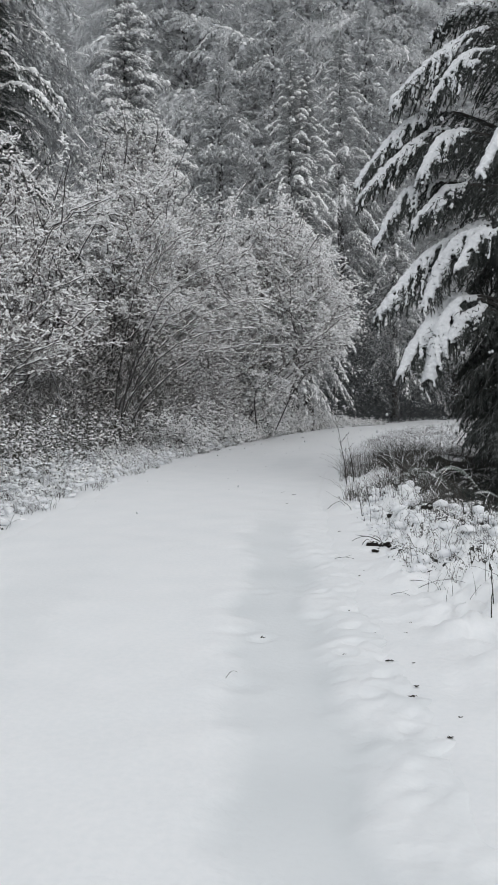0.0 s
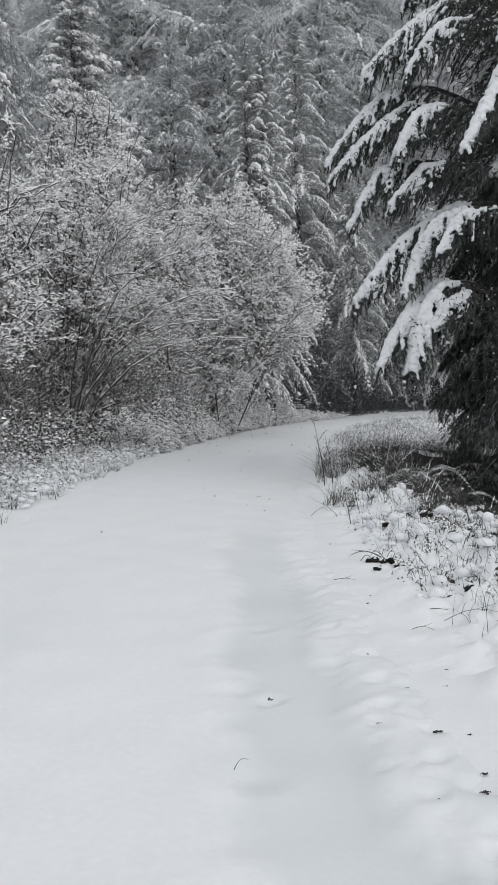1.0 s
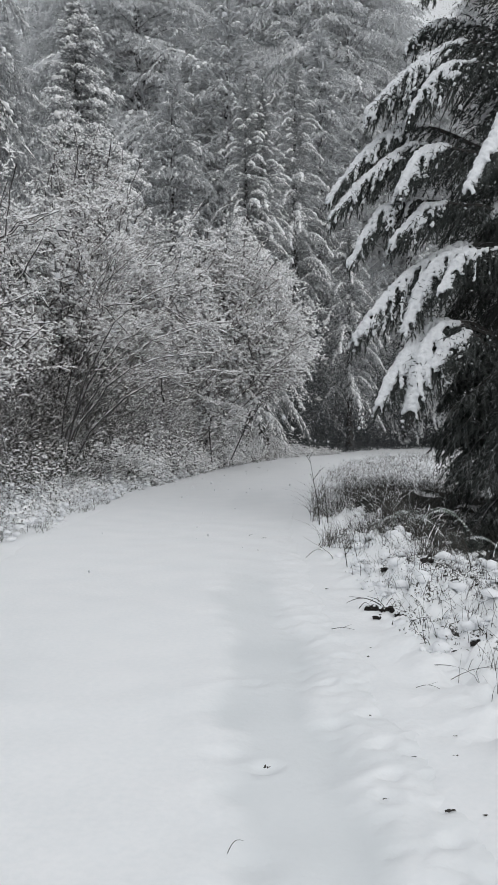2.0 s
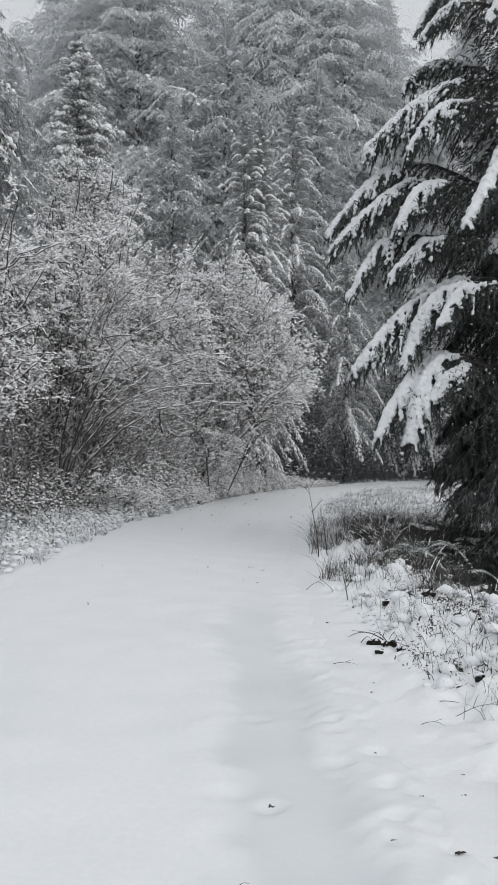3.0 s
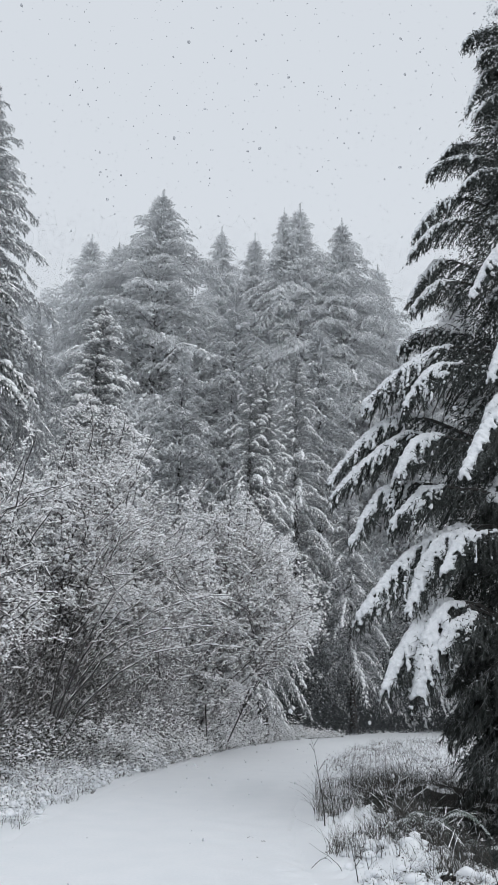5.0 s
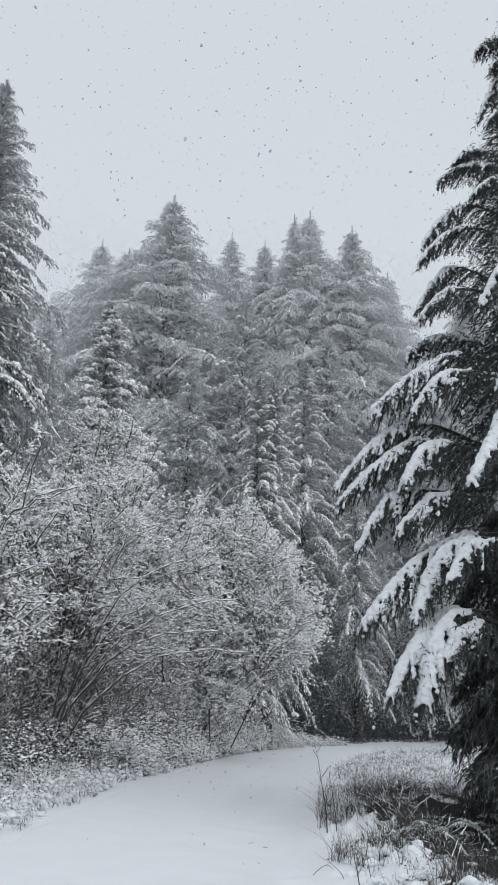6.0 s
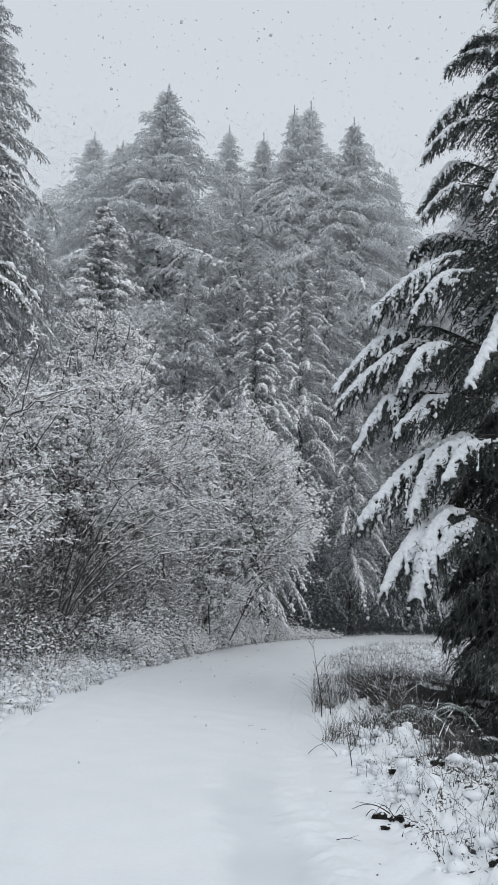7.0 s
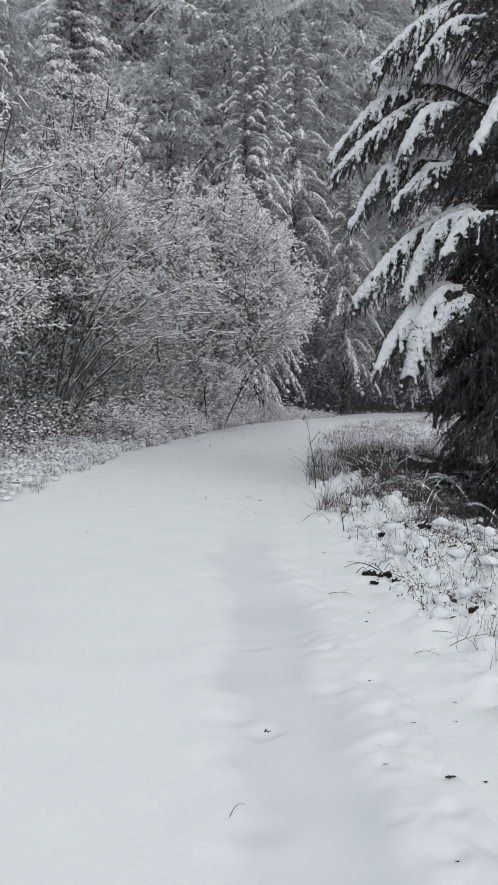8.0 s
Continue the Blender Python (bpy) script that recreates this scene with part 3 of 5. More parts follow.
        white.lumps(e, rng.uniform(0.014, 0.032, (len(e), 1)) * np.array([[1.5, 1.0, 0.7]]), rng, 0, 0.2)


def trunk(soup, x, y, z0, h, r, rng, sides=9, lean=(0, 0)):
    n = max(5, int(h / 1.2))
    t = np.linspace(0, 1, n + 1)
    p = np.stack([x + lean[0] * t + 0.02 * h * 0.1 * np.sin(t * 7 + x), y + lean[1] * t, z0 + h * t], 1)
    rr = r * (1 - t) ** 0.8 + 0.012
    rr[0] *= 1.35
    soup.tube(p, rr, sides)
    return p


def conifer(name, place, h, radius, label, seed, low=0.12, count=90, gap=0.3, shoot=0.45, fat=0.06, lump=0.16, snow=0.6, hang=0.7, droop=0.28, rise=0.22,
            needle=None, bark=None, shape=0.33, width=0.3, group="", level=-1, gaps=0.2, thin=0.3, strips=False, joints=2, dense=22, specks=0, top=0.985, point=1.0):
    """A whole conifer: trunk, branches, crown of needle sprays, and snow on the boughs."""
    rng = np.random.default_rng(seed)
    ob = thing(name, place, label, "tree", group)
    bole, wood, green, white = Soup(), Soup(), Soup(), Soup()
    trunk(bole, 0, 0, -0.4, h + 0.4, 0.011 * h + 0.05, rng, 8)
    for i in range(count):
        t = (i + rng.uniform(0, 1)) / count
        z = h * (low + (top - low) * t ** 0.68)
        reach = radius * (1 - math.exp(-(h - z) / (h * shape))) * (point + (1 - point) * min(1, (h - z) / (0.15 * h))) * rng.uniform(1 - 2 * gaps, 1.12) + 0.006 * radius + 0.08
        part_of = min(1.0, 0.35 + 0.65 * reach / (0.5 * radius))
        az = i * 2.399 + rng.normal(0, 0.35)
        d = np.array([math.cos(az), math.sin(az), 0])
        up = rise * (0.4 + 1.2 * t) + rng.normal(0, 0.06)
        dn = droop * (1.25 - 1.1 * t) + rng.normal(0, 0.05)
        p0 = np.array([0, 0, z])
        p1 = p0 + d * reach * 0.55 + np.array([0, 0, up * reach])
        p2 = p0 + d * reach + np.array([0, 0, (up * 0.7 - dn * 1.5) * reach])
        bough(wood, green, white, rng, p0, p1, p2, width * reach + 0.1, gap * part_of, shoot * part_of, fat * part_of, snow * rng.uniform(0.4, 1.3), lump * part_of, hang, False, level, thin, strips, joints, specks)
    n = count * dense
    z = h * (low + (top - low) * rng.uniform(0, 1, n) ** 0.8)
    local = radius * (1 - np.exp(-(h - z) / (h * shape))) * (point + (1 - point) * np.minimum(1, (h - z) / (0.15 * h))) + 0.1
    r, a = local * 0.45 * rng.uniform(0, 1, n), rng.uniform(0, 6.283, n)
    green.spikes(np.stack([r * np.cos(a), r * np.sin(a), z], 1), np.stack([np.cos(a), np.sin(a), 0.5 - 1.2 * rng.uniform(0, 1, n)], 1) + rng.normal(0, 0.3, (n, 3)), np.minimum(2.2 * shoot, 0.6 * local + 0.1) * rng.uniform(0.6, 1.2, n), 1.3 * fat, rng, 0.8)
    n = 90
    z = h * rng.uniform(top - 0.02, 1.0, n)
    a = rng.uniform(0, 6.283, n)
    green.spikes(np.stack([0 * z, 0 * z, z], 1), np.stack([np.cos(a), np.sin(a), 0.7 + 0 * a], 1), (0.25 * (h - z) + 0.1) * rng.uniform(0.6, 1.2, n), 0.8 * fat, rng, 0.8)
    bole.part("trunk", BARK, ob, smooth=True)
    wood.part("branchwork", bark or BARK, ob, kind="stuff")
    green.part("crown", needle or FAR_NEEDLE, ob, kind="stuff")
    white.part("snow_cover", FINE_SNOW, ob, "patchy fresh snow lying on the boughs", True, kind="stuff")
    return ob


GRAIN = bpy.data.textures.new("snow_grain", "CLOUDS")
GRAIN.noise_scale, GRAIN.noise_depth = 0.038, 1


# the tall hemlock beside the road, bough by bough
def roadside_hemlock():
    rng = np.random.default_rng(11)
    X, Y = 6.2, 14.4
    base = float(ground_z(X, Y))
    ob = thing("hemlock_tree", (X, Y, base), "tall dark hemlock with drooping boughs under thick snow beside the road", "tree")
    bole = Soup()
    trunk(bole, 0, 0, -0.3, 17.6 - base, 0.25, rng, 14)
    bole.part("trunk", BARK, ob, smooth=True)

    o = np.array([X, Y, base])

    def limb(path, width=0.6, snow=1.0, lump=0.05, hang=1.3, shoot=0.085, thin=0.105, fat=0.0085, under=2600, start=0.3):
        """One bough along a path of points from the trunk to its tip."""
        path = np.asarray(path, float) - o
        w, g, s = Soup(), Soup(), Soup()
        bough(w, g, s, rng, path[0], path[1], path[-1], width, 0.085, shoot, fat, snow, lump, hang, True, 1, thin, spine=path, start=start)
        if under:
            q = rng.uniform(0.12, 0.99, under)
            line = arc(path, 30)
            at = np.stack([np.interp(q, np.linspace(0, 1, 30), line[:, k]) for k in range(3)], 1)
            across = unit(np.cross(path[-1] - path[-2], [0, 0, 1.0]))
            at = at + across * (rng.normal(0, 0.4, (under, 1)) * width) - np.array([[0, 0, 1.0]]) * rng.uniform(0.02, 0.75, (under, 1)) * (1.05 - q[:, None] ** 2)
            g.spikes(at, rng.normal(0, 0.7, (under, 3)) + np.array([[-0.3, -0.1, -0.9]]), rng.uniform(0.045, 0.11, under), 0.011, rng, 0.9)
        b = w.part("bough", BARK, ob)
        g.part("needles", NEEDLE, b, kind="stuff")
        load = s.part("snow_load", BOUGH_SNOW, b, "thick rounded snow pillows", True, kind="stuff")
        if load:
            fuse = load.modifiers.new("fuse", "REMESH")
            fuse.mode, fuse.voxel_size, fuse.use_smooth_shade = "VOXEL", 0.019, True
            rough = load.modifiers.new("grain", "DISPLACE")
            rough.texture, rough.strength, rough.mid_level, rough.texture_coords = GRAIN, 0.045, 0.5, "LOCAL"

    def pad(inner, crest, fall, tip, width, snow, lump, hang):
        """A bough that arches out from the trunk and bends down under its snow."""
        foot = (X, Y, inner[2] - 0.25 * (X - inner[0]))
        limb([foot, inner, crest, fall, tip], width, snow, lump, hang, under=2200, start=0.4)

    # boughs that reach over the verge
    pad((5.61, 14.60, 8.05), (4.75, 14.67, 8.30), (4.11, 14.73, 8.38), (3.54, 14.80, 7.97), 0.48, 0.87, 0.0378, 1.17)
    pad((5.41, 14.20, 7.68), (4.21, 14.13, 7.71), (3.33, 14.07, 7.18), (2.66, 14.00, 6.51), 0.66, 1.10, 0.042, 1.35)
    pad((5.20, 13.80, 7.06), (4.33, 13.67, 7.20), (3.67, 13.53, 6.99), (3.20, 13.40, 6.30), 0.64, 0.91, 0.0378, 1.35)
    pad((5.11, 14.40, 6.00), (3.67, 14.33, 6.44), (2.82, 14.27, 6.07), (2.07, 14.20, 5.17), 0.48, 1.10, 0.0403, 1.17)
    pad((4.92, 14.00, 5.55), (3.54, 13.97, 5.99), (2.82, 13.93, 5.59), (2.04, 13.90, 4.79), 0.53, 1.10, 0.042, 1.17)
    pad((4.77, 13.60, 5.63), (3.77, 13.47, 5.80), (3.29, 13.33, 5.61), (2.98, 13.20, 5.05), 0.48, 1.06, 0.042, 1.35)
    pad((4.77, 14.00, 4.95), (3.46, 13.87, 5.09), (2.79, 13.73, 4.83), (2.28, 13.60, 3.99), 0.45, 1.02, 0.0386, 1.26)
    pad((4.66, 13.50, 4.82), (3.78, 13.40, 4.91), (3.28, 13.30, 4.73), (2.86, 13.20, 4.24), 0.53, 0.61, 0.0378, 1.26)
    pad((5.03, 13.60, 4.24), (4.02, 13.40, 4.28), (3.02, 13.20, 3.70), (2.25, 13.00, 2.78), 0.68, 1.18, 0.042, 1.44)
    pad((4.84, 13.20, 4.06), (3.96, 13.00, 4.12), (3.30, 12.80, 3.73), (2.91, 12.60, 2.91), 0.46, 1.08, 0.042, 1.53)
    pad((4.84, 12.80, 3.89), (4.24, 12.60, 4.01), (3.65, 12.40, 3.88), (3.29, 12.20, 3.35), 0.34, 0.48, 0.0378, 1.44)
    pad((4.55, 13.00, 2.81), (3.56, 12.83, 3.04), (2.94, 12.67, 2.60), (2.50, 12.50, 1.78), 0.49, 1.20, 0.042, 1.53)
    pad((4.47, 12.80, 2.75), (3.56, 12.60, 2.95), (3.10, 12.40, 2.54), (2.87, 12.20, 1.71), 0.49, 1.03, 0.042, 1.62)
    pad((4.36, 12.60, 2.49), (3.84, 12.47, 2.79), (3.45, 12.33, 2.66), (3.18, 12.20, 2.30), 0.45, 0.45, 0.0336, 1.44)
    pad((5.13, 12.20, 5.83), (4.40, 11.93, 5.83), (3.84, 11.67, 5.28), (3.39, 11.40, 4.55), 0.29, 1.00, 0.0437, 1.26)
    pad((5.34, 12.60, 6.08), (4.85, 12.47, 6.34), (4.41, 12.33, 6.13), (4.07, 12.20, 5.65), 0.36, 0.74, 0.042, 1.26)
    pad((5.58, 12.80, 7.46), (4.94, 12.63, 7.55), (4.57, 12.47, 7.10), (4.26, 12.30, 6.39), 0.36, 0.81, 0.042, 1.26)
    pad((5.56, 14.50, 9.37), (4.56, 14.47, 9.77), (4.07, 14.43, 9.47), (3.65, 14.40, 8.76), 0.45, 0.57, 0.0353, 1.08)
    pad((5.40, 14.20, 8.95), (4.52, 14.13, 9.11), (4.00, 14.07, 8.92), (3.62, 14.00, 8.41), 0.43, 0.46, 0.0353, 1.08)
    pad((5.85, 13.60, 9.46), (5.27, 13.47, 9.60), (4.85, 13.33, 9.12), (4.41, 13.20, 8.29), 0.43, 1.18, 0.042, 1.17)
    pad((5.81, 14.50, 10.90), (4.89, 14.47, 11.19), (4.29, 14.43, 10.89), (3.83, 14.40, 10.18), 0.43, 0.91, 0.0378, 1.08)
    pad((5.67, 14.30, 10.31), (4.76, 14.23, 10.50), (4.17, 14.17, 10.26), (3.65, 14.10, 9.59), 0.43, 0.95, 0.0378, 1.08)
    pad((6.16, 14.50, 12.12), (5.34, 14.47, 12.48), (4.86, 14.43, 12.44), (4.52, 14.40, 12.12), 0.43, 0.95, 0.0378, 1.08)
    pad((6.04, 14.30, 11.76), (5.35, 14.27, 12.02), (4.70, 14.23, 11.97), (4.12, 14.20, 11.51), 0.40, 0.91, 0.0378, 1.08)
    pad((6.09, 14.20, 11.49), (5.60, 14.10, 11.65), (5.09, 14.00, 11.47), (4.69, 13.90, 11.05), 0.43, 0.57, 0.0378, 1.08)
    pad((6.61, 14.50, 14.29), (6.01, 14.47, 14.62), (5.54, 14.43, 14.31), (5.10, 14.40, 13.26), 0.40, 0.80, 0.0378, 1.08)
    pad((6.44, 14.30, 13.37), (5.96, 14.23, 13.70), (5.55, 14.17, 13.46), (5.20, 14.10, 12.99), 0.40, 0.72, 0.0378, 1.08)
    pad((6.72, 14.50, 15.35), (6.09, 14.47, 15.53), (5.57, 14.43, 15.42), (5.16, 14.40, 15.07), 0.36, 0.95, 0.0378, 1.08)
    pad((6.57, 14.30, 14.68), (6.21, 14.27, 14.92), (5.75, 14.23, 14.81), (5.36, 14.20, 14.45), 0.36, 0.65, 0.0378, 1.08)
    # low boughs in deep shade, almost free of snow
    for z0, mid, tip in ((1.9, (4.5, 12.0, 2.2), (3.55, 11.3, 0.75)), (1.5, (4.6, 11.6, 1.6), (3.7, 10.4, 0.35)), (1.2, (4.9, 11.4, 1.2), (3.9, 9.9, 0.0)), (2.2, (4.7, 11.5, 2.6), (3.65, 10.9, 1.3)),
                         (1.6, (4.4, 12.9, 1.9), (3.6, 12.5, 0.8)), (0.9, (4.6, 12.8, 0.9), (3.6, 12.0, -0.1)), (2.0, (5.0, 11.4, 2.1), (4.2, 10.3, 1.0)), (0.7, (5.2, 11.8, 0.6), (4.6, 10.6, -0.3)),
                         (2.7, (4.7, 12.2, 2.9), (3.5, 12.4, 1.7)), (2.9, (4.9, 11.8, 3.2), (3.9, 11.0, 2.1)), (1.0, (4.5, 12.2, 1.5), (3.5, 11.9, 0.9)), (3.4, (5.0, 12.0, 3.7), (4.2, 11.2, 2.7)), (4.2, (5.1, 12.2, 4.6), (4.2, 11.6, 3.6)),
                         (2.3, (4.5, 12.9, 2.5), (3.55, 12.8, 1.3)), (2.0, (4.3, 13.3, 2.2), (3.6, 13.3, 1.3)), (2.6, (4.6, 12.6, 2.7), (3.6, 12.3, 1.4)), (1.8, (4.7, 12.3, 2.0), (3.7, 11.8, 0.9)), (3.0, (4.6, 13.2, 3.0), (3.6, 13.0, 1.9))):
        limb(bezier(np.array([X, Y, z0]), np.array(mid), np.array(tip), np.linspace(0, 1, 5)), 0.6, 0.0, 0.05, 0.8, 0.1, 0.11, 0.012, 1300)
    # the rest of the crown
    for i in range(130):
        t = (i + 0.5) / 130
        z = 0.8 + 16.2 * t
        reach = (3.3 - 0.9 * math.exp(-z)) * (1 - t) ** 0.8 * rng.uniform(0.55, 1.0) * (0.75 if z < 2.4 else 1) + 0.2
        az = i * 2.399 + rng.normal(0, 0.3)
        d = np.array([math.cos(az), math.sin(az), 0])
        if z > 7.5 and d[0] < -0.5:
            reach *= 0.6
        root = np.array([X, Y, z])
        high = z > 7.0
        line = bezier(root, root + d * reach * 0.55 + (0, 0, 0.22 * reach), root + d * reach + (0, 0, -0.45 * reach), np.linspace(0, 1, 5))
        limb(line, 0.3 * reach, rng.uniform(0.1, 0.7) if high else (rng.uniform(-0.3, 0.35) if t > 0.28 else 0.0), 0.045, 0.9, 0.1 if high else 0.13, 0.16, 0.011 if high else 0.014, 0, 0.45)
    # dense old foliage close to the trunk
    n = 60000
    z = rng.uniform(0.3, 15.5, n)
    r = 2.75 * (1 - z / 17.6) ** 0.8 * np.sqrt(rng.uniform(0.02, 1, n)) * np.where(z < 2.4, 0.75, 1)
    a = rng.uniform(0, 6.283, n)
    inner = Soup()
    out = np.stack([np.cos(a), np.sin(a), -0.7 + 0 * a], 1)
    inner.spikes(np.stack([r * np.cos(a), r * np.sin(a), z - base], 1), out + rng.normal(0, 0.4, (n, 3)), rng.uniform(0.06, 0.16, n), 0.016, rng, 0.8)
    inner.part("inner_foliage", NEEDLE, ob, "dark needles near the trunk", kind="stuff")
    # flecks of snow caught among the needles
    n = 15000
    z = rng.uniform(1.0, 16.5, n)
    r = 3.3 * (1 - z / 17.8) ** 0.8 * np.sqrt(rng.uniform(0.25, 1, n))
    a = rng.uniform(0, 6.283, n)
    p = np.stack([r * np.cos(a), r * np.sin(a), z - base], 1)
    p = p[wobble(p[:, 0] + p[:, 2], p[:, 1] - p[:, 2], 2.4, 3) > rng.normal(0.05, 0.35, n)]
    flecks = Soup()
    flecks.lumps(p, (0.006 + 0.02 * rng.uniform(0, 1, (len(p), 1)) ** 2) * np.array([[1.6, 0.9, 0.7]]), rng, -1, 0.25, rng.normal(0, 1, (len(p), 3)))
    flecks.part("snow_dusting", BOUGH_SNOW, ob, "small flecks of snow among the needles", kind="stuff")
    return ob


roadside_hemlock()

# cedars and young conifers at the bend
cedar = dict(low=0.19, count=165, gap=0.085, shoot=0.13, fat=0.013, lump=0.07, snow=1.6, joints=3, hang=1.15, droop=0.54, rise=0.48, needle=CEDAR, width=0.17, shape=0.5, thin=0.36, strips=True, gaps=0.35, dense=75, bark=PALE_BARK, specks=0)
conifer("cedar_tree", (2.25, 34.2, 0.1), 15.7, 2.6, "slender young cedar with drooping snowy tips at the bend", 21, **dict(cedar, low=0.1, count=185), group="cedars at the bend")
conifer("cedar_tree", (2.95, 34.6, 0.1), 15.9, 2.4, "slender young cedar with drooping snowy tips at the bend", 22, **dict(cedar, low=0.1, count=185), group="cedars at the bend")
conifer("cedar_tree", (5.5, 43.0, 0.2), 20.6, 4.2, "full young cedar with arching snow-covered branches beyond the bend", 23, **dict(cedar, count=180, gap=0.1, shoot=0.17, fat=0.017, lump=0.075, low=0.13, width=0.2), group="cedars at the bend")
conifer("cedar_tree", (8.3, 42.6, 0.2), 12.0, 3.6, "low broad cedar with snowy fan-shaped branches over the road", 24, **dict(cedar, count=110, gap=0.1, shoot=0.17, fat=0.017, lump=0.075, low=0.2, width=0.2), group="cedars at the bend")
# snow-covered young fir standing in the alder thicket
conifer("young_fir", (-3.7, 27.0, 0.8), 14.2, 3.1, "snow-covered young fir rising out of the alder thicket", 31, **dict(cedar, count=185, low=0.2, lump=0.1, snow=1.6, droop=0.3, rise=0.3, gaps=0.45, dense=60, bark=PALE_BARK, shape=0.42, width=0.32, hang=0.8, needle=FIR_DUST, specks=2))
# tall spruce at the road's left, its boughs reaching in from the side
conifer("spruce_tree", (-7.0, 22.0, 0.5), 19.6, 5.6, "tall spruce with hanging needle tassels and a dusting of snow", 32, low=0.3, count=210, gap=0.16, shoot=0.13, fat=0.028, lump=0.07, snow=0.9, hang=0.8, droop=0.34, rise=0.16, needle=SPRUCE, width=0.2, shape=0.62, thin=0.26, gaps=0.26, strips=True, specks=1)

conifer("young_fir", (-6.2, 19.6, 0.7), 12.6, 3.9, "dark young fir with snowy drooping boughs behind the alders", 33, **dict(cedar, count=110, low=0.34, lump=0.065, droop=0.45, gaps=0.3, specks=1, needle=NEEDLE, bark=BARK))

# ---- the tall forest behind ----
# the haze over these firs is in their pale needle colours
FAR = dict(gap=0.42, shoot=0.3, fat=0.075, lump=0.12, width=0.3, thin=0.27, hang=0.7, bark=PALE_BARK, strips=True, dense=60, top=0.975, point=0.76)
far_a = conifer("forest_fir", (-3.4, 55, 1.0), 39.0, 16.5, "tall Douglas fir with snow-dusted boughs and haze-paled needles in the forest", 41, low=0.08, count=190, snow=0.3, droop=0.36, shape=0.62, needle=FAR_NEEDLE, group="forest firs", **FAR)
far_b = conifer("forest_fir", (8.2, 60, 1.0), 42.0, 14.0, "tall Douglas fir with fine snow, its needles paled for distance haze", 42, low=0.1, count=190, snow=0.28, droop=0.38, shape=0.58, needle=HAZE_NEEDLE, group="forest firs", gaps=0.25, **FAR)
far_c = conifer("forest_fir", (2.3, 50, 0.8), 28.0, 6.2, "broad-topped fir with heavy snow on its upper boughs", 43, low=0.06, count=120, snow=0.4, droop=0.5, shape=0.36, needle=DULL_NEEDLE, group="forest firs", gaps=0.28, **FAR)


def stand(src, rows):
    for x, y, h, src_h, turn, fat in rows:
        k = h / src_h
        m = Matrix.Translation((x, y, 0.8)) @ Matrix.Rotation(turn, 4, "Z")
        c = copy_thing(src, m)
        c.scale = (k * fat, k * fat, k)


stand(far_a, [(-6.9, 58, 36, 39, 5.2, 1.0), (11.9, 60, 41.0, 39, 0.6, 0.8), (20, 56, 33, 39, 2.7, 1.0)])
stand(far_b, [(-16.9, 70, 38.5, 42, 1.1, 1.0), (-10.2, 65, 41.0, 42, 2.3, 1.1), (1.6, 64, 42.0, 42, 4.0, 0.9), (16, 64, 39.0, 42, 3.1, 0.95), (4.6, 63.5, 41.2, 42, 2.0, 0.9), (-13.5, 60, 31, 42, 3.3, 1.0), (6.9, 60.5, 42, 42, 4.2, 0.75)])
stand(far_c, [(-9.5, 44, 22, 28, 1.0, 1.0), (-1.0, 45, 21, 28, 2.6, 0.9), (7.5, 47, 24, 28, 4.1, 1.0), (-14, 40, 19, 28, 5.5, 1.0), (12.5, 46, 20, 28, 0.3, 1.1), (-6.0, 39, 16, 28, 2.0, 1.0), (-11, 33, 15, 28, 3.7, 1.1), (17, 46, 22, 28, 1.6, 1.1)])


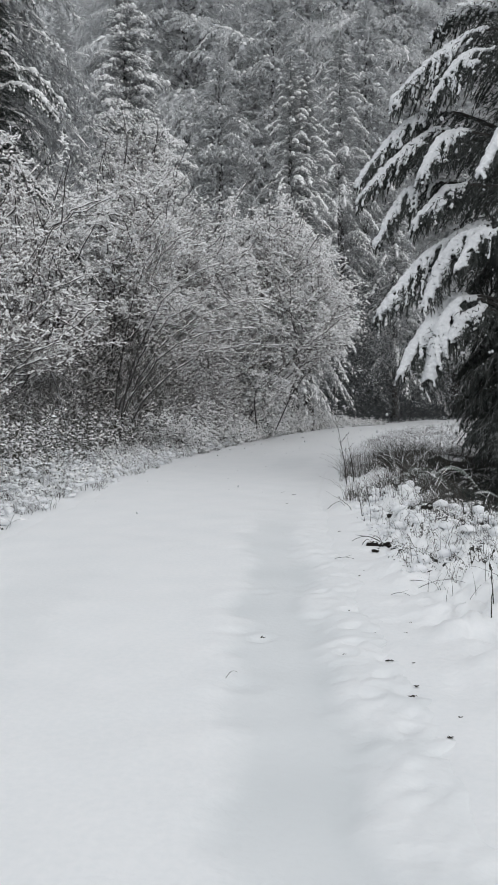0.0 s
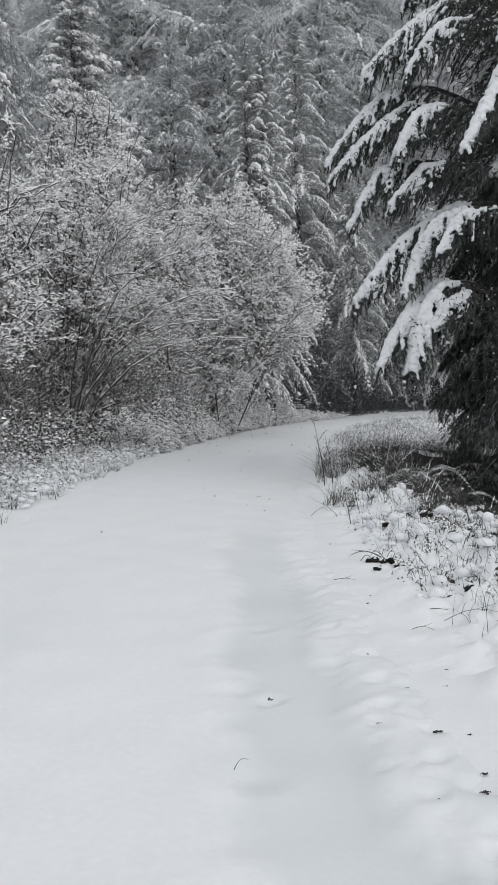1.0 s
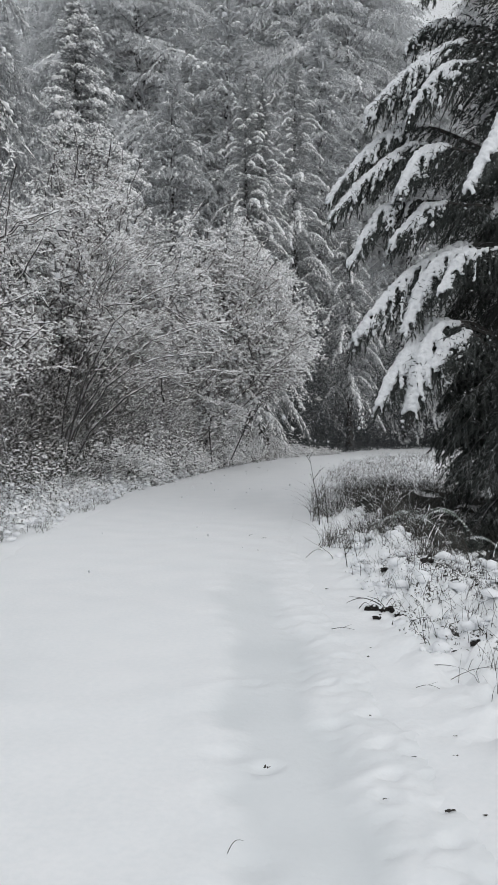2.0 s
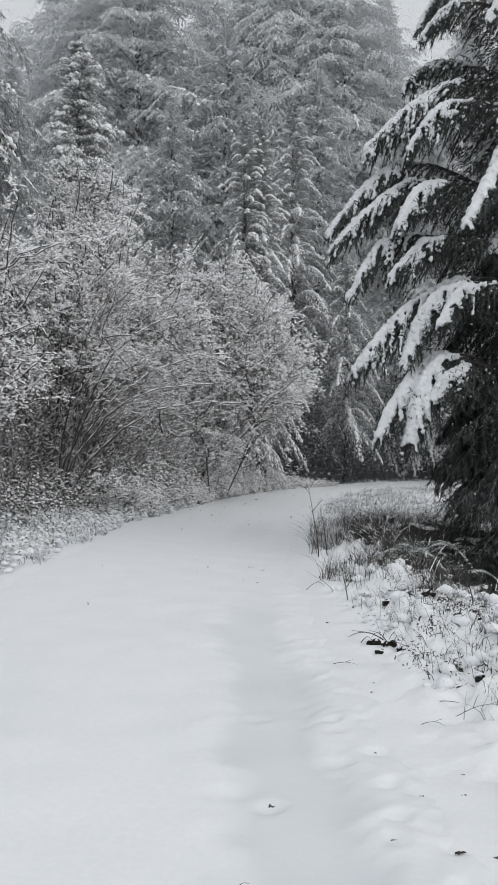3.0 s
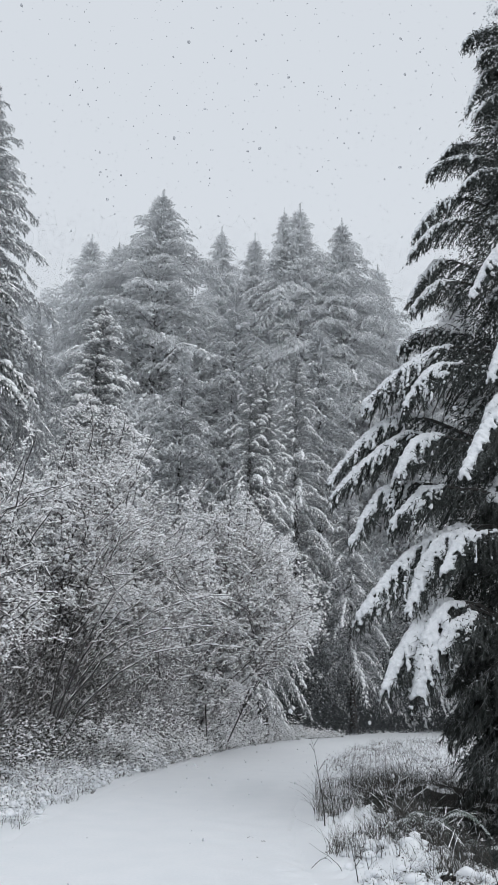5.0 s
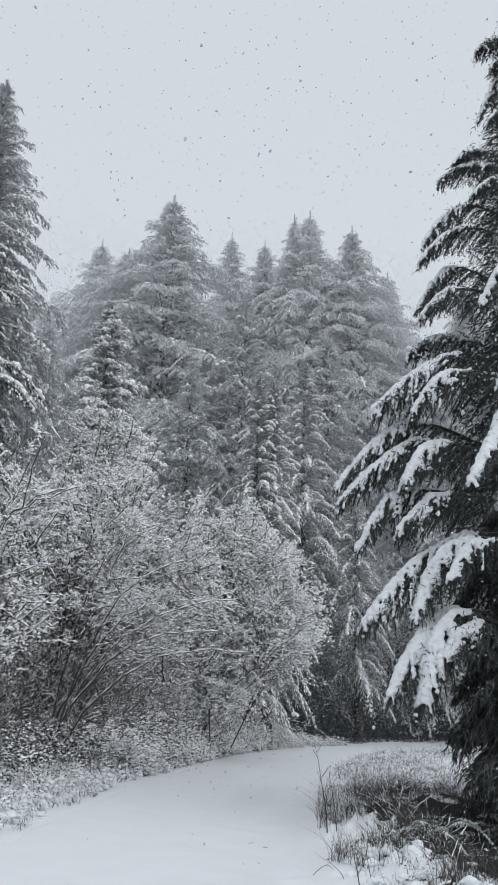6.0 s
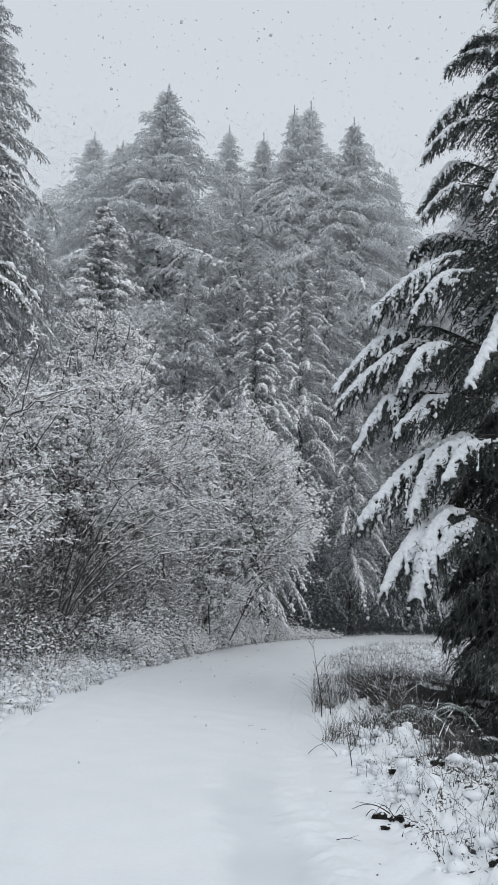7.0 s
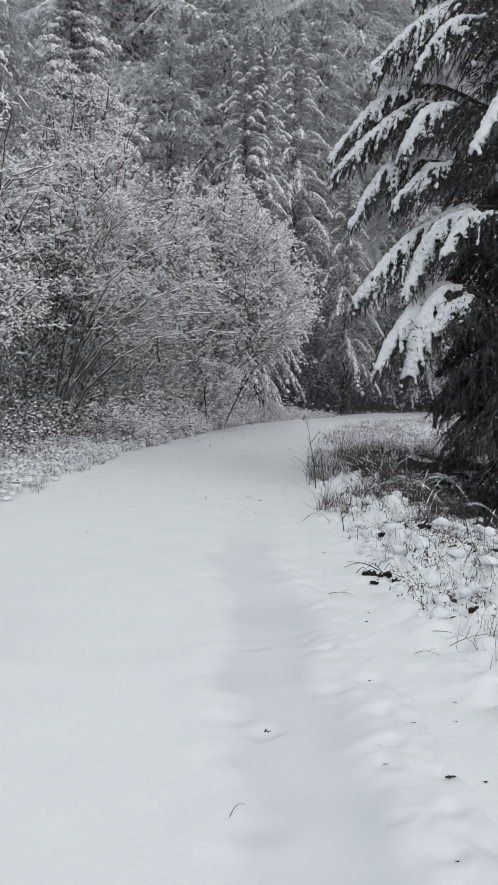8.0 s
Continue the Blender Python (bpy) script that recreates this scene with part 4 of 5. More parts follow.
# ---- alder thicket ----
def alder(name, base, centre, radii, label, seed, stems=7, seconds=60, thirds=700, twigs=9000, twig=0.28, bark=0.005, load=1.0, clot=1.08, spread=1.2, lobe_low=-1.0, group=""):
    """A many-stemmed bare alder: stems, limbs, and snow-lined twigs filling a rounded crown."""
    rng = np.random.default_rng(seed)
    o = np.array(base, float)
    c, R = np.array(centre, float) - o, np.array(radii, float)
    ob = thing(name, base, label, "tree", group)
    wood, fine, white = Soup(), Soup(), Soup()

    def in_lobe(k, lo, hi):
        d = unit(rng.normal(0, 1, (k, 3)))
        d[:, 2] = np.maximum(d[:, 2], lobe_low)
        bulge = 1 + 0.16 * wobble(d[:, 0] + c[0], d[:, 1] + d[:, 2], 2.6, seed)[:, None]
        return c + d * R * bulge * rng.uniform(lo, hi, (k, 1))

    def curve(a, b, bend, n):
        k = len(a)
        t = np.linspace(0, 1, n + 1)[None, :, None]
        L = np.linalg.norm(b - a, axis=1)[:, None, None]
        off = unit(rng.normal(0, 1, (k, 1, 3)) + np.array([0, 0, 0.6])) * L * bend
        return a[:, None] * (1 - t) + b[:, None] * t + off * 4 * t * (1 - t) + rng.normal(0, 0.035, (k, n + 1, 3)) * L ** 0.5 * (t * (1 - t)) ** 0.5 * (0 if n < 3 else 1)

    def lay(soup, p, r0, r1, sides):
        n = p.shape[1] - 1
        r = np.linspace(r0, r1, n + 1)
        for i in range(n):
            soup.spindles(p[:, i], p[:, i + 1], r[i], r[i + 1], sides)

    def caught(a):
        """The share of snow that reaches a twig: most at the top and the outside of the crown."""
        e = (a - c) / R
        return (0.35 + 0.65 * smooth(-0.85, 0.1, e[:, 2])) * (0.4 + 0.6 * smooth(0.45, 0.85, np.linalg.norm(e, axis=1)))

    def snow_on(p, w, h, sky=False):
        a, b = p[:, :-1].reshape(-1, 3), p[:, 1:].reshape(-1, 3)
        d = unit(b - a)
        keep = (rng.uniform(0, 1, len(a)) < load * (0.85 - 0.8 * np.abs(d[:, 2]) ** 2))
        if sky:
            keep &= rng.uniform(0, 1, len(a)) < caught(a)
        a, b = a[keep], b[keep]
        f = rng.uniform(0.6, 1.3, len(a))
        white.ridges(a, b, w * f, h * f, w)

    foot = rng.normal(0, 1, (stems, 3)) * np.array([spread, spread * 0.5, 0])
    foot[:, 2] = -0.1
    s1 = curve(foot, in_lobe(stems, 0.3, 0.75), 0.1, 8)
    snow_on(s1, 0.03, 0.04)

    def pick(p, k, lo):
        i = rng.integers(0, len(p), k)
        f = rng.uniform(lo, 1, k) * (p.shape[1] - 1)
        j = np.minimum(f.astype(int), p.shape[1] - 2)
        w = (f - j)[:, None]
        return p[i, j] * (1 - w) + p[i, j + 1] * w

    a2 = pick(s1, seconds, 0.25)
    s2 = curve(a2, a2 + (in_lobe(seconds, 0.7, 1.0) - a2) * rng.uniform(0.65, 1.0, (seconds, 1)), 0.1, 12)
    lay(wood, s2, 0.023, 0.008, 4)
    snow_on(s2, 0.024, 0.045)
    a3 = pick(s2, thirds, 0.25)
    goal = in_lobe(thirds, 0.55, 1.05)
    d3 = unit(unit(goal - a3) + rng.normal(0, 0.35, (thirds, 3)))
    s3 = curve(a3, a3 + d3 * rng.uniform(0.6, 1.7, (thirds, 1)) * (R.mean() / 3.4), 0.1, 7)
    lay(fine, s3, bark * 1.1, bark * 0.6, 3)
    snow_on(s3, 0.019, 0.042, True)
    a4 = pick(s3, twigs, 0.3)
    out = unit((a4 - c) / R)
    d4 = unit(out * 0.5 + rng.normal(0, 0.6, (twigs, 3)) + np.array([[0, 0, 0.05]]))
    s4 = curve(a4, a4 + d4 * (twig * rng.uniform(0.4, 1.6, (twigs, 1))), 0.12, 2)
    fine.slivers(s4[:, 0], s4[:, 1], bark * 0.6, rng)
    fine.slivers(s4[:, 1], s4[:, 2], bark * 0.5, rng)
    snow_on(s4, 0.013, 0.03, True)
    dots = int(twigs * 2.9)
    at = pick(s4, dots, 0.0)
    at = at[rng.uniform(0, 1, dots) < caught(at)]
    dots = len(at)
    white.lumps(at + np.array([[0, 0, 0.012]]), clot * (0.009 + 0.03 * rng.uniform(0, 1, (dots, 1)) ** 1.5) * np.array([[1.2, 1.0, 0.9]]), rng, -2, 0.2)
    big = pick(s3, thirds * 2, 0.3)
    big = big[rng.uniform(0, 1, len(big)) < caught(big) ** 2]
    white.lumps(big + np.array([[0, 0, 0.025]]), clot * rng.uniform(0.025, 0.065, (len(big), 1)) * np.array([[1.5, 1.0, 0.75]]), rng, -1, 0.25)
    for q in s1:
        st = Soup()
        st.tube(q, np.linspace(0.023, 0.01, len(q)), 6)
        st.part("stem", STEM, ob, smooth=True)
    wood.part("limbwork", STEM, ob, kind="stuff")
    fine.part("twigwork", TWIG, ob, kind="stuff")
    white.part("snow_cover", FINE_SNOW, ob, "thin lines of snow along every twig", kind="stuff")
    return ob


LAB = "bare alder, every fine twig lined with snow, over the verge"
alder("alder", (0.1, 28.4, 0.4), (2.1, 27.5, 4.5), (3.0, 2.4, 3.4), LAB, 51, lobe_low=-0.5, spread=0.9, stems=6, seconds=130, thirds=1800, twigs=20000, twig=0.25, group="alder thicket")
alder("alder", (-0.2, 27.4, 0.4), (0.9, 26.8, 6.0), (2.3, 1.9, 2.9), LAB, 56, stems=6, seconds=80, thirds=1000, twigs=12000, twig=0.24, group="alder thicket", spread=0.6)
alder("alder", (-3.0, 25.0, 0.5), (-1.5, 24.6, 5.0), (2.9, 2.4, 4.0), LAB, 52, lobe_low=-0.6, stems=8, seconds=140, thirds=1700, twigs=18500, twig=0.24, group="alder thicket")
alder("alder", (-4.4, 22.2, 0.6), (-3.2, 21.6, 5.2), (2.6, 2.0, 3.4), "leaning alder with several dark stems and snowy twigs", 53, lobe_low=-0.55, stems=6, seconds=110, thirds=1000, twigs=10500, twig=0.22, clot=1.1, load=1.15, group="alder thicket", spread=0.5)
alder("alder", (-4.2, 23.4, 0.6), (-3.0, 23.0, 8.0), (1.9, 1.4, 2.3), "tall thin alder with open snow-lined twigs before a fir", 57, stems=4, seconds=50, thirds=420, twigs=4200, twig=0.25, clot=1.1, load=1.15, group="alder thicket", spread=0.4)
alder("alder", (-6.0, 18.4, 0.6), (-4.7, 17.9, 4.4), (2.3, 2.0, 3.6), LAB, 54, lobe_low=-0.7, stems=6, seconds=110, thirds=900, twigs=9500, twig=0.22, clot=0.85, load=1.2, group="alder thicket")
alder("alder", (-0.2, 27.2, 0.3), (0.75, 27.2, 2.2), (1.6, 1.0, 1.5), "low spreading alder with fine snowy twigs beside the road", 58, spread=0.6, stems=7, seconds=70, thirds=900, twigs=9000, twig=0.22, load=0.8, group="alder thicket")
alder("alder", (0.2, 32.4, 0.4), (0.9, 31.8, 2.9), (1.8, 1.4, 2.3), LAB, 55, spread=0.5, stems=6, seconds=60, thirds=700, twigs=7000, twig=0.24, group="alder thicket")


def leaning_limb(points, r, seed):
    """A long leaning alder limb with snow on its upper side, in front of the thicket."""
    rng = np.random.default_rng(seed)
    p = np.array(points, float)
    o = p[0].copy()
    ob = thing("alder_limb", o, "dark leaning alder limb with a line of snow on top", "tree limb", "leaning alder limbs")
    t = np.linspace(0, 1, 13)
    c = bezier(p[0], p[1], p[2], t) - o
    c[1:-1] += rng.normal(0, 0.03, (11, 3))
    rr = r * (1 - 0.8 * t)
    w, sn, tw = Soup(), Soup(), Soup()
    w.tube(c, rr, 6)
    w.part("stem", STEM, ob, smooth=True)
    sn.ridges(c[:-1] + (0, 0, 1) * rr[:-1, None] * 0.6, c[1:] + (0, 0, 1) * rr[1:, None] * 0.6, rr[:-1] * 0.8 + 0.01, rr[:-1] * 0.8 + 0.035, 0.0)
    n = 60
    at = np.stack([np.interp(rng.uniform(0.35, 1, n), t, c[:, k]) for k in range(3)], 1)
    e = at + unit(rng.normal(0, 0.7, (n, 3)) + (c[-1] - c[0]) / np.linalg.norm(c[-1])) * rng.uniform(0.3, 0.9, (n, 1))
    at, e = at[:, None], e[:, None]
    f = np.linspace(0, 1, 7)[None, :, None]
    path = at * (1 - f) + e * f + rng.normal(0, 0.03, (n, 7, 3)) * (f > 0)
    for i in range(6):
        tw.spindles(path[:, i], path[:, i + 1], 0.006 - 0.0006 * i, 0.0055 - 0.0006 * i, 3)
        k = rng.uniform(0, 1, n) < 0.75
        sn.ridges(path[k, i], path[k, i + 1], 0.011, 0.022, 0.006)
    tw.part("twigwork", TWIG, ob, kind="stuff")
    sn.part("snow_cover", FINE_SNOW, ob, kind="stuff")


for i, pts in enumerate([((-3.34, 20.90, 0.50), (-2.69, 20.45, 3.30), (-1.00, 20.00, 3.88)),
                         ((-3.24, 20.85, 0.50), (-2.41, 20.40, 3.40), (0.45, 19.95, 3.19)),
                         ((-3.17, 20.80, 0.50), (-2.63, 20.35, 4.38), (-0.40, 19.90, 4.80)),
                         ((-3.12, 20.90, 0.50), (-1.73, 20.45, 3.12), (1.09, 20.00, 2.75)),
                         ((-3.19, 20.80, 0.50), (-2.38, 20.35, 3.81), (0.81, 19.90, 3.90)),
                         ((-3.32, 20.90, 0.50), (-2.93, 20.45, 5.23), (-1.44, 20.00, 5.75))]):
    leaning_limb(pts, 0.027 - 0.0015 * i, 60 + i)

# ---- undergrowth and verges ----
def along(rng, k, y0, y1, d0, d1, left):
    """Points beside the road, d0 to d1 metres from its edge."""
    y = rng.uniform(y0, y1, k)
    d = rng.uniform(d0, d1, k)
    i = np.clip(np.searchsorted(ROUTE[:, 1], y), 1, len(ROUTE) - 1)
    t = unit(ROUTE[i] - ROUTE[i - 1])
    f = (y - ROUTE[i - 1, 1]) / (ROUTE[i, 1] - ROUTE[i - 1, 1])
    c = ROUTE[i - 1] + (ROUTE[i] - ROUTE[i - 1]) * f[:, None]
    n = np.stack([t[:, 1], -t[:, 0]], 1) * (-1 if left else 1)
    p = c + n * (HALF + d)[:, None]
    return p[:, 0], p[:, 1], d


def on_ground(x, y, up=0.0):
    return np.stack([x, y, ground_z(x, y) + up], 1)


def blades(soup, foot, rng, height, lean, width, segs=3):
    """Bent grass blades or stalks."""
    k = len(foot)
    h = height * rng.uniform(0.5, 1.3, (k, 1))
    g = rng.uniform(0, 6.283, (k, 1))
    d = np.concatenate([np.cos(g), np.sin(g), np.zeros((k, 1))], 1)
    bend = rng.uniform(0.1, 1.0, (k, 1)) * lean
    t = np.linspace(0, 1, segs + 1)
    pts = [foot + d * h * bend * q ** 1.6 + np.array([[0, 0, 1.0]]) * h * (q - 0.45 * bend * q * q) for q in t]
    r = width * (1.05 - t)
    for i in range(segs):
        soup.spindles(pts[i], pts[i + 1], r[i], r[i + 1], 3)
    return pts


def bramble(name, label, rng, x, y, height, leaves, leaf, snow_share, cane_snow=0.6, leaf_mat=None):
    """Low tangle of canes, leaves and snow."""
    g, w, c = Soup(), Soup(), Soup()
    foot = on_ground(x, y)
    k = len(x)
    pts = blades(c, foot, rng, height, 1.0, 0.003, 4)
    for i in range(1, 5):
        a, b = pts[i - 1], pts[i]
        keep = rng.uniform(0, 1, k) < cane_snow
        mid = a + (b - a) * rng.uniform(0.25, 0.75, (k, 1))
        w.ridges(a[keep], mid[keep], 0.008, 0.014, 0.006)
    i = rng.integers(0, k, leaves)
    j = rng.integers(1, 5, leaves)
    f = rng.uniform(0, 1, (leaves, 1))
    P = np.stack(pts)
    at = P[j - 1, i] * (1 - f) + P[j, i] * f + rng.normal(0, 0.05, (leaves, 3))
    d = rng.normal(0, 1, (leaves, 3)) * np.array([[1, 1, 0.5]])
    g.kites(at, d, leaf * rng.uniform(0.6, 1.5, leaves), leaf * 0.33, rng, 0.45)
    q = int(leaves * snow_share)
    sel = rng.integers(0, leaves, q)
    sel = sel[wobble(at[sel, 0] + at[sel, 2], at[sel, 1], 2.7, 5) + 0.5 * wobble(at[sel, 0], at[sel, 1] + at[sel, 2], 7, 2) > rng.normal(-0.15, 0.3, q)]
    w.lumps(at[sel] + np.array([[0, 0, 0.012]]), leaf * rng.uniform(0.25, 0.95, (len(sel), 1)) * np.array([[1.2, 0.9, 0.5]]), rng, -2, 0.2)
    ob = thing(name, (0, 0, 0), label, "undergrowth", kind="stuff")
    c.part("cane_tangle", STALK, ob, kind="stuff")
    g.part("leaves", leaf_mat or LEAF, ob, kind="stuff")
    w.part("snow_cover", FINE_SNOW, ob, kind="stuff")
    return ob


rng = np.random.default_rng(81)
x, y, d = along(rng, 3000, 7, 34, 1.0, 4.5, True)
keep = d > 1.35 + 0.4 * wobble(x, y, 1.1, 4)
x, y = x[keep], y[keep]
bramble("bramble_thicket", "dark bramble tangle speckled with snow under the alders", rng, x, y, 1.1, 70000, 0.045, 0.16, 0.3)
x, y, d = along(rng, 1700, 6, 34, 0.1, 1.7, True)
keep = (d > 0.3 + 0.25 * wobble(x, y, 1.5, 2)) & (wobble(x, y, 2.4, 7) > -0.35)
x, y = x[keep], y[keep]
bramble("verge_herbs", "low frosted herbs and dead leaves along the road edge", rng, x, y, 0.3, 9000, 0.04, 0.8)
x, y, d = along(rng, 1700, 20, 36, 0.5, 4.0, True)
bramble("bramble_thicket", "tall bramble bank under snow at the bend", rng, x, y, 1.4, 36000, 0.05, 0.9, 0.4)


x, y, d = along(rng, 1100, 20, 33, 0.15, 1.8, True)
keep = d > 0.3 + 0.3 * wobble(x, y, 1.2, 3)
bramble("bramble_bank", "low bramble bank thickly caked with snow", rng, x[keep], y[keep], 0.95, 24000, 0.045, 2.2, 0.5)


x, y, d = along(rng, 2700, 23.5, 38.6, 0.1, 2.6, True)
bramble("bramble_bank", "arching bramble canes under fine snow on the bank at the bend", rng, x, y, 0.3 + ((0.85 + 0.5 * smooth(31.5, 33.5, y)) * smooth(39.5, 35, y) * d)[:, None], 60000, 0.042, 1.7, 0.9)


def grass(name, label, rng, x, y, height, width, lean, frost):
    g, w = Soup(), Soup()
    pts = blades(g, on_ground(x, y, -0.02), rng, height, lean, width, 3)
    k = rng.uniform(0, 1, len(x)) < frost
    for i in (2, 3):
        w.ridges(pts[i - 1][k], pts[i][k], width * 2.2, width * 3, width)
    ob = thing(name, (0, 0, 0), label, "grass", kind="stuff")
    g.part("blades", GRASS, ob)
    w.part("snow_cover", SNOW_SOFT, ob)
    return ob


x, y, d = along(rng, 9000, 5, 30, -0.05, 1.7, True)
keep = (d > 0.15 + 0.3 * wobble(x, y, 1.8, 1)) & (wobble(x, y, 3.1, 5) > -0.1)
x, y = x[keep], y[keep]
grass("verge_grass", "short frosted dead grass at the road edge", rng, x, y, 0.27, 0.0032, 1.3, 0.95)
x, y, d = along(rng, 14000, 10.3, 18.5, 0.2, 3.5, False)
keep = (wobble(x, y, 1.1, 3) + 0.5 * wobble(x, y, 4.3, 6) > rng.normal(0.05, 0.25, len(x))) & (d > 0.4 + 0.45 * wobble(x, y, 1.6, 4))
gx, gy, gd = along(rng, 5000, 8.9, 12.5, 1.0, 2.6, False)
gk = wobble(gx, gy, 1.9, 7) + 0.5 * wobble(gx, gy, 5.3, 6) > rng.normal(0.0, 0.3, len(gx))
x, y, keep = np.concatenate([x, gx]), np.concatenate([y, gy]), np.concatenate([keep, gk])
grass("dry_grass", "tall dry brown grass standing out of the snow", rng, x[keep], y[keep], 0.42 + 0.22 * wobble(x, y, 2.2, 1)[keep][:, None], 0.0024, 0.95, 0.07)
x, y, d = along(rng, 900, 10.2, 16.5, 0.9, 3.6, False)
bramble("bramble_thicket", "dark leafless bramble tangle in the dry grass", rng, x, y, 0.42, 3500, 0.03, 0.02, 0.05, STALK)
x, y, d = along(rng, 800, 6.0, 12.6, 0.35, 2.0, False)
keep = wobble(x, y, 2.3, 5) + 0.6 * wobble(x, y, 6.1, 2) > -0.1
bramble("verge_herbs", "dark dead herbs poking through the lumpy verge snow", rng, x[keep], y[keep], 0.13, 1200, 0.02, 0.1, 0.2, STALK)
x, y, d = along(rng, 6500, 17.5, 36, 0.2, 6, False)
keep = wobble(x, y, 0.9, 4) + 0.6 * wobble(x, y, 3.3, 1) > rng.normal(0.0, 0.3, len(x))
x, y = x[keep], y[keep]
grass("dry_grass", "sparse snowy grass stalks in the clearing", rng, x, y, 0.33, 0.0045, 1.5, 0.45)
x, y, d = along(rng, 900, 5.2, 11.5, 0.45, 2.2, False)
grass("dry_grass", "scattered thin stalks poking through verge snow", rng, x, y, 0.26, 0.0022, 0.9, 0.03)


x, y = rng.uniform(1.75, 2.9, 700), rng.uniform(4.6, 9.0, 700)
keep = (wobble(x, y, 2.9, 2) > -0.1) & (x > 1.75 + 0.25 * wobble(y, y, 2.0, 1))
grass("dry_grass", "dark dead stalks tangled at the edge of the verge", rng, x[keep], y[keep], 0.26, 0.0024, 1.2, 0.03)


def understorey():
    """Dark evergreen growth, added to stand for deep shade beyond the bend."""
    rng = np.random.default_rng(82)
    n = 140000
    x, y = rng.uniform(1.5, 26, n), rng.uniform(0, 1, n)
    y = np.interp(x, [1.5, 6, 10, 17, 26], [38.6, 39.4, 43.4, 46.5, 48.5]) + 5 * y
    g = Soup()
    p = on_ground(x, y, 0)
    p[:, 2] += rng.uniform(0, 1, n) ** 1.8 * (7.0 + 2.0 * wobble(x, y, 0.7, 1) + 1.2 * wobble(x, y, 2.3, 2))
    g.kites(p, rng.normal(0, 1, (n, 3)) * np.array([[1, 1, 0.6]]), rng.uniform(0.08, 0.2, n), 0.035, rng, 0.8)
    ob = thing("shade_growth", (0, 0, 0), "dark evergreen growth added for the deep shade under the conifers", "shrub", kind="stuff")
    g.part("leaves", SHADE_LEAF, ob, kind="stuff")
    g = Soup()
    # drooping growth behind the leaning alder; the hollow's shade is in its dark colour
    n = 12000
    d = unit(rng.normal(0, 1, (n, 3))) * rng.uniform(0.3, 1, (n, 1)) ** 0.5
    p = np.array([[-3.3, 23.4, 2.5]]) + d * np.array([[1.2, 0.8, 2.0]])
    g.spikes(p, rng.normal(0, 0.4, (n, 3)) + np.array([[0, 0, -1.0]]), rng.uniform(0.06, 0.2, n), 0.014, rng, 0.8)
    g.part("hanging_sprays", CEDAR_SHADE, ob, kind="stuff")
    # low growth under the hemlock, coloured dark for the shade there
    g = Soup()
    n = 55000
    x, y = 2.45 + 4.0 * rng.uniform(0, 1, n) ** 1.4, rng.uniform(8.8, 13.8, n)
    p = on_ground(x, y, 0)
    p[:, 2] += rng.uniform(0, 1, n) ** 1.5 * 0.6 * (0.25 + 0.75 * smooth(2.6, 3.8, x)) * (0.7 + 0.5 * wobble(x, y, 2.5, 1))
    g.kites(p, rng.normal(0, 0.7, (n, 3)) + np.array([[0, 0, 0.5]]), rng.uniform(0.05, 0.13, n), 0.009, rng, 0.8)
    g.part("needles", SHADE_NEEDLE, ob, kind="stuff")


understorey()


def brushwood():
    """Fine bare shoots that fill the thicket below the alder crowns."""
    rng = np.random.default_rng(86)
    n = 85000
    x, y = rng.uniform(-6.5, 2.6, n), rng.uniform(0, 1, n)
    y = np.interp(x, [-6.5, -4, -1, 2.6], [16.2, 19.6, 23.4, 29.4]) + 4.4 * y
    keep = from_road(x, y) < -HALF - 0.75 - 0.35 * wobble(x, y, 1.1, 2)
    x, y, n = x[keep], y[keep], int(keep.sum())
    # and a denser screen at the foot of the rounded alder
    fx, fy = rng.uniform(-1.2, 2.4, 34000), rng.uniform(0, 2.6, 34000)
    fy = fy + np.interp(fx, [-1.2, 2.4], [24.0, 27.4])
    keep = from_road(fx, fy) < -HALF - 0.5 - 0.3 * wobble(fx, fy, 1.1, 2)
    x, y = np.concatenate([x, fx[keep]]), np.concatenate([y, fy[keep]])
    n = len(x)
    p = on_ground(x, y, 0)
    p[:, 2] += 0.1 + 2.9 * rng.uniform(0, 1, n) ** 1.3
    d = unit(rng.normal(0, 0.6, (n, 3)) + np.array([[0.2, 0, 0.5]])) * rng.uniform(0.15, 0.5, (n, 1))
    f, w = Soup(), Soup()
    f.slivers(p, p + d, 0.0034, rng)
    k = rng.uniform(0, 1, n) < 0.4 + 0.45 * smooth(-3.2, -0.5, x)
    w.ridges(p[k], p[k] + d[k] * rng.uniform(0.3, 1, (k.sum(), 1)), 0.0075, 0.017, 0.004)
    ob = thing("brushwood", (0, 0, 0), "fine bare shoots dusted with snow under the alders", "undergrowth", kind="stuff")
    f.part("twigwork", BRUSH, ob, kind="stuff")
    w.part("snow_cover", FINE_SNOW, ob, kind="stuff")


brushwood()


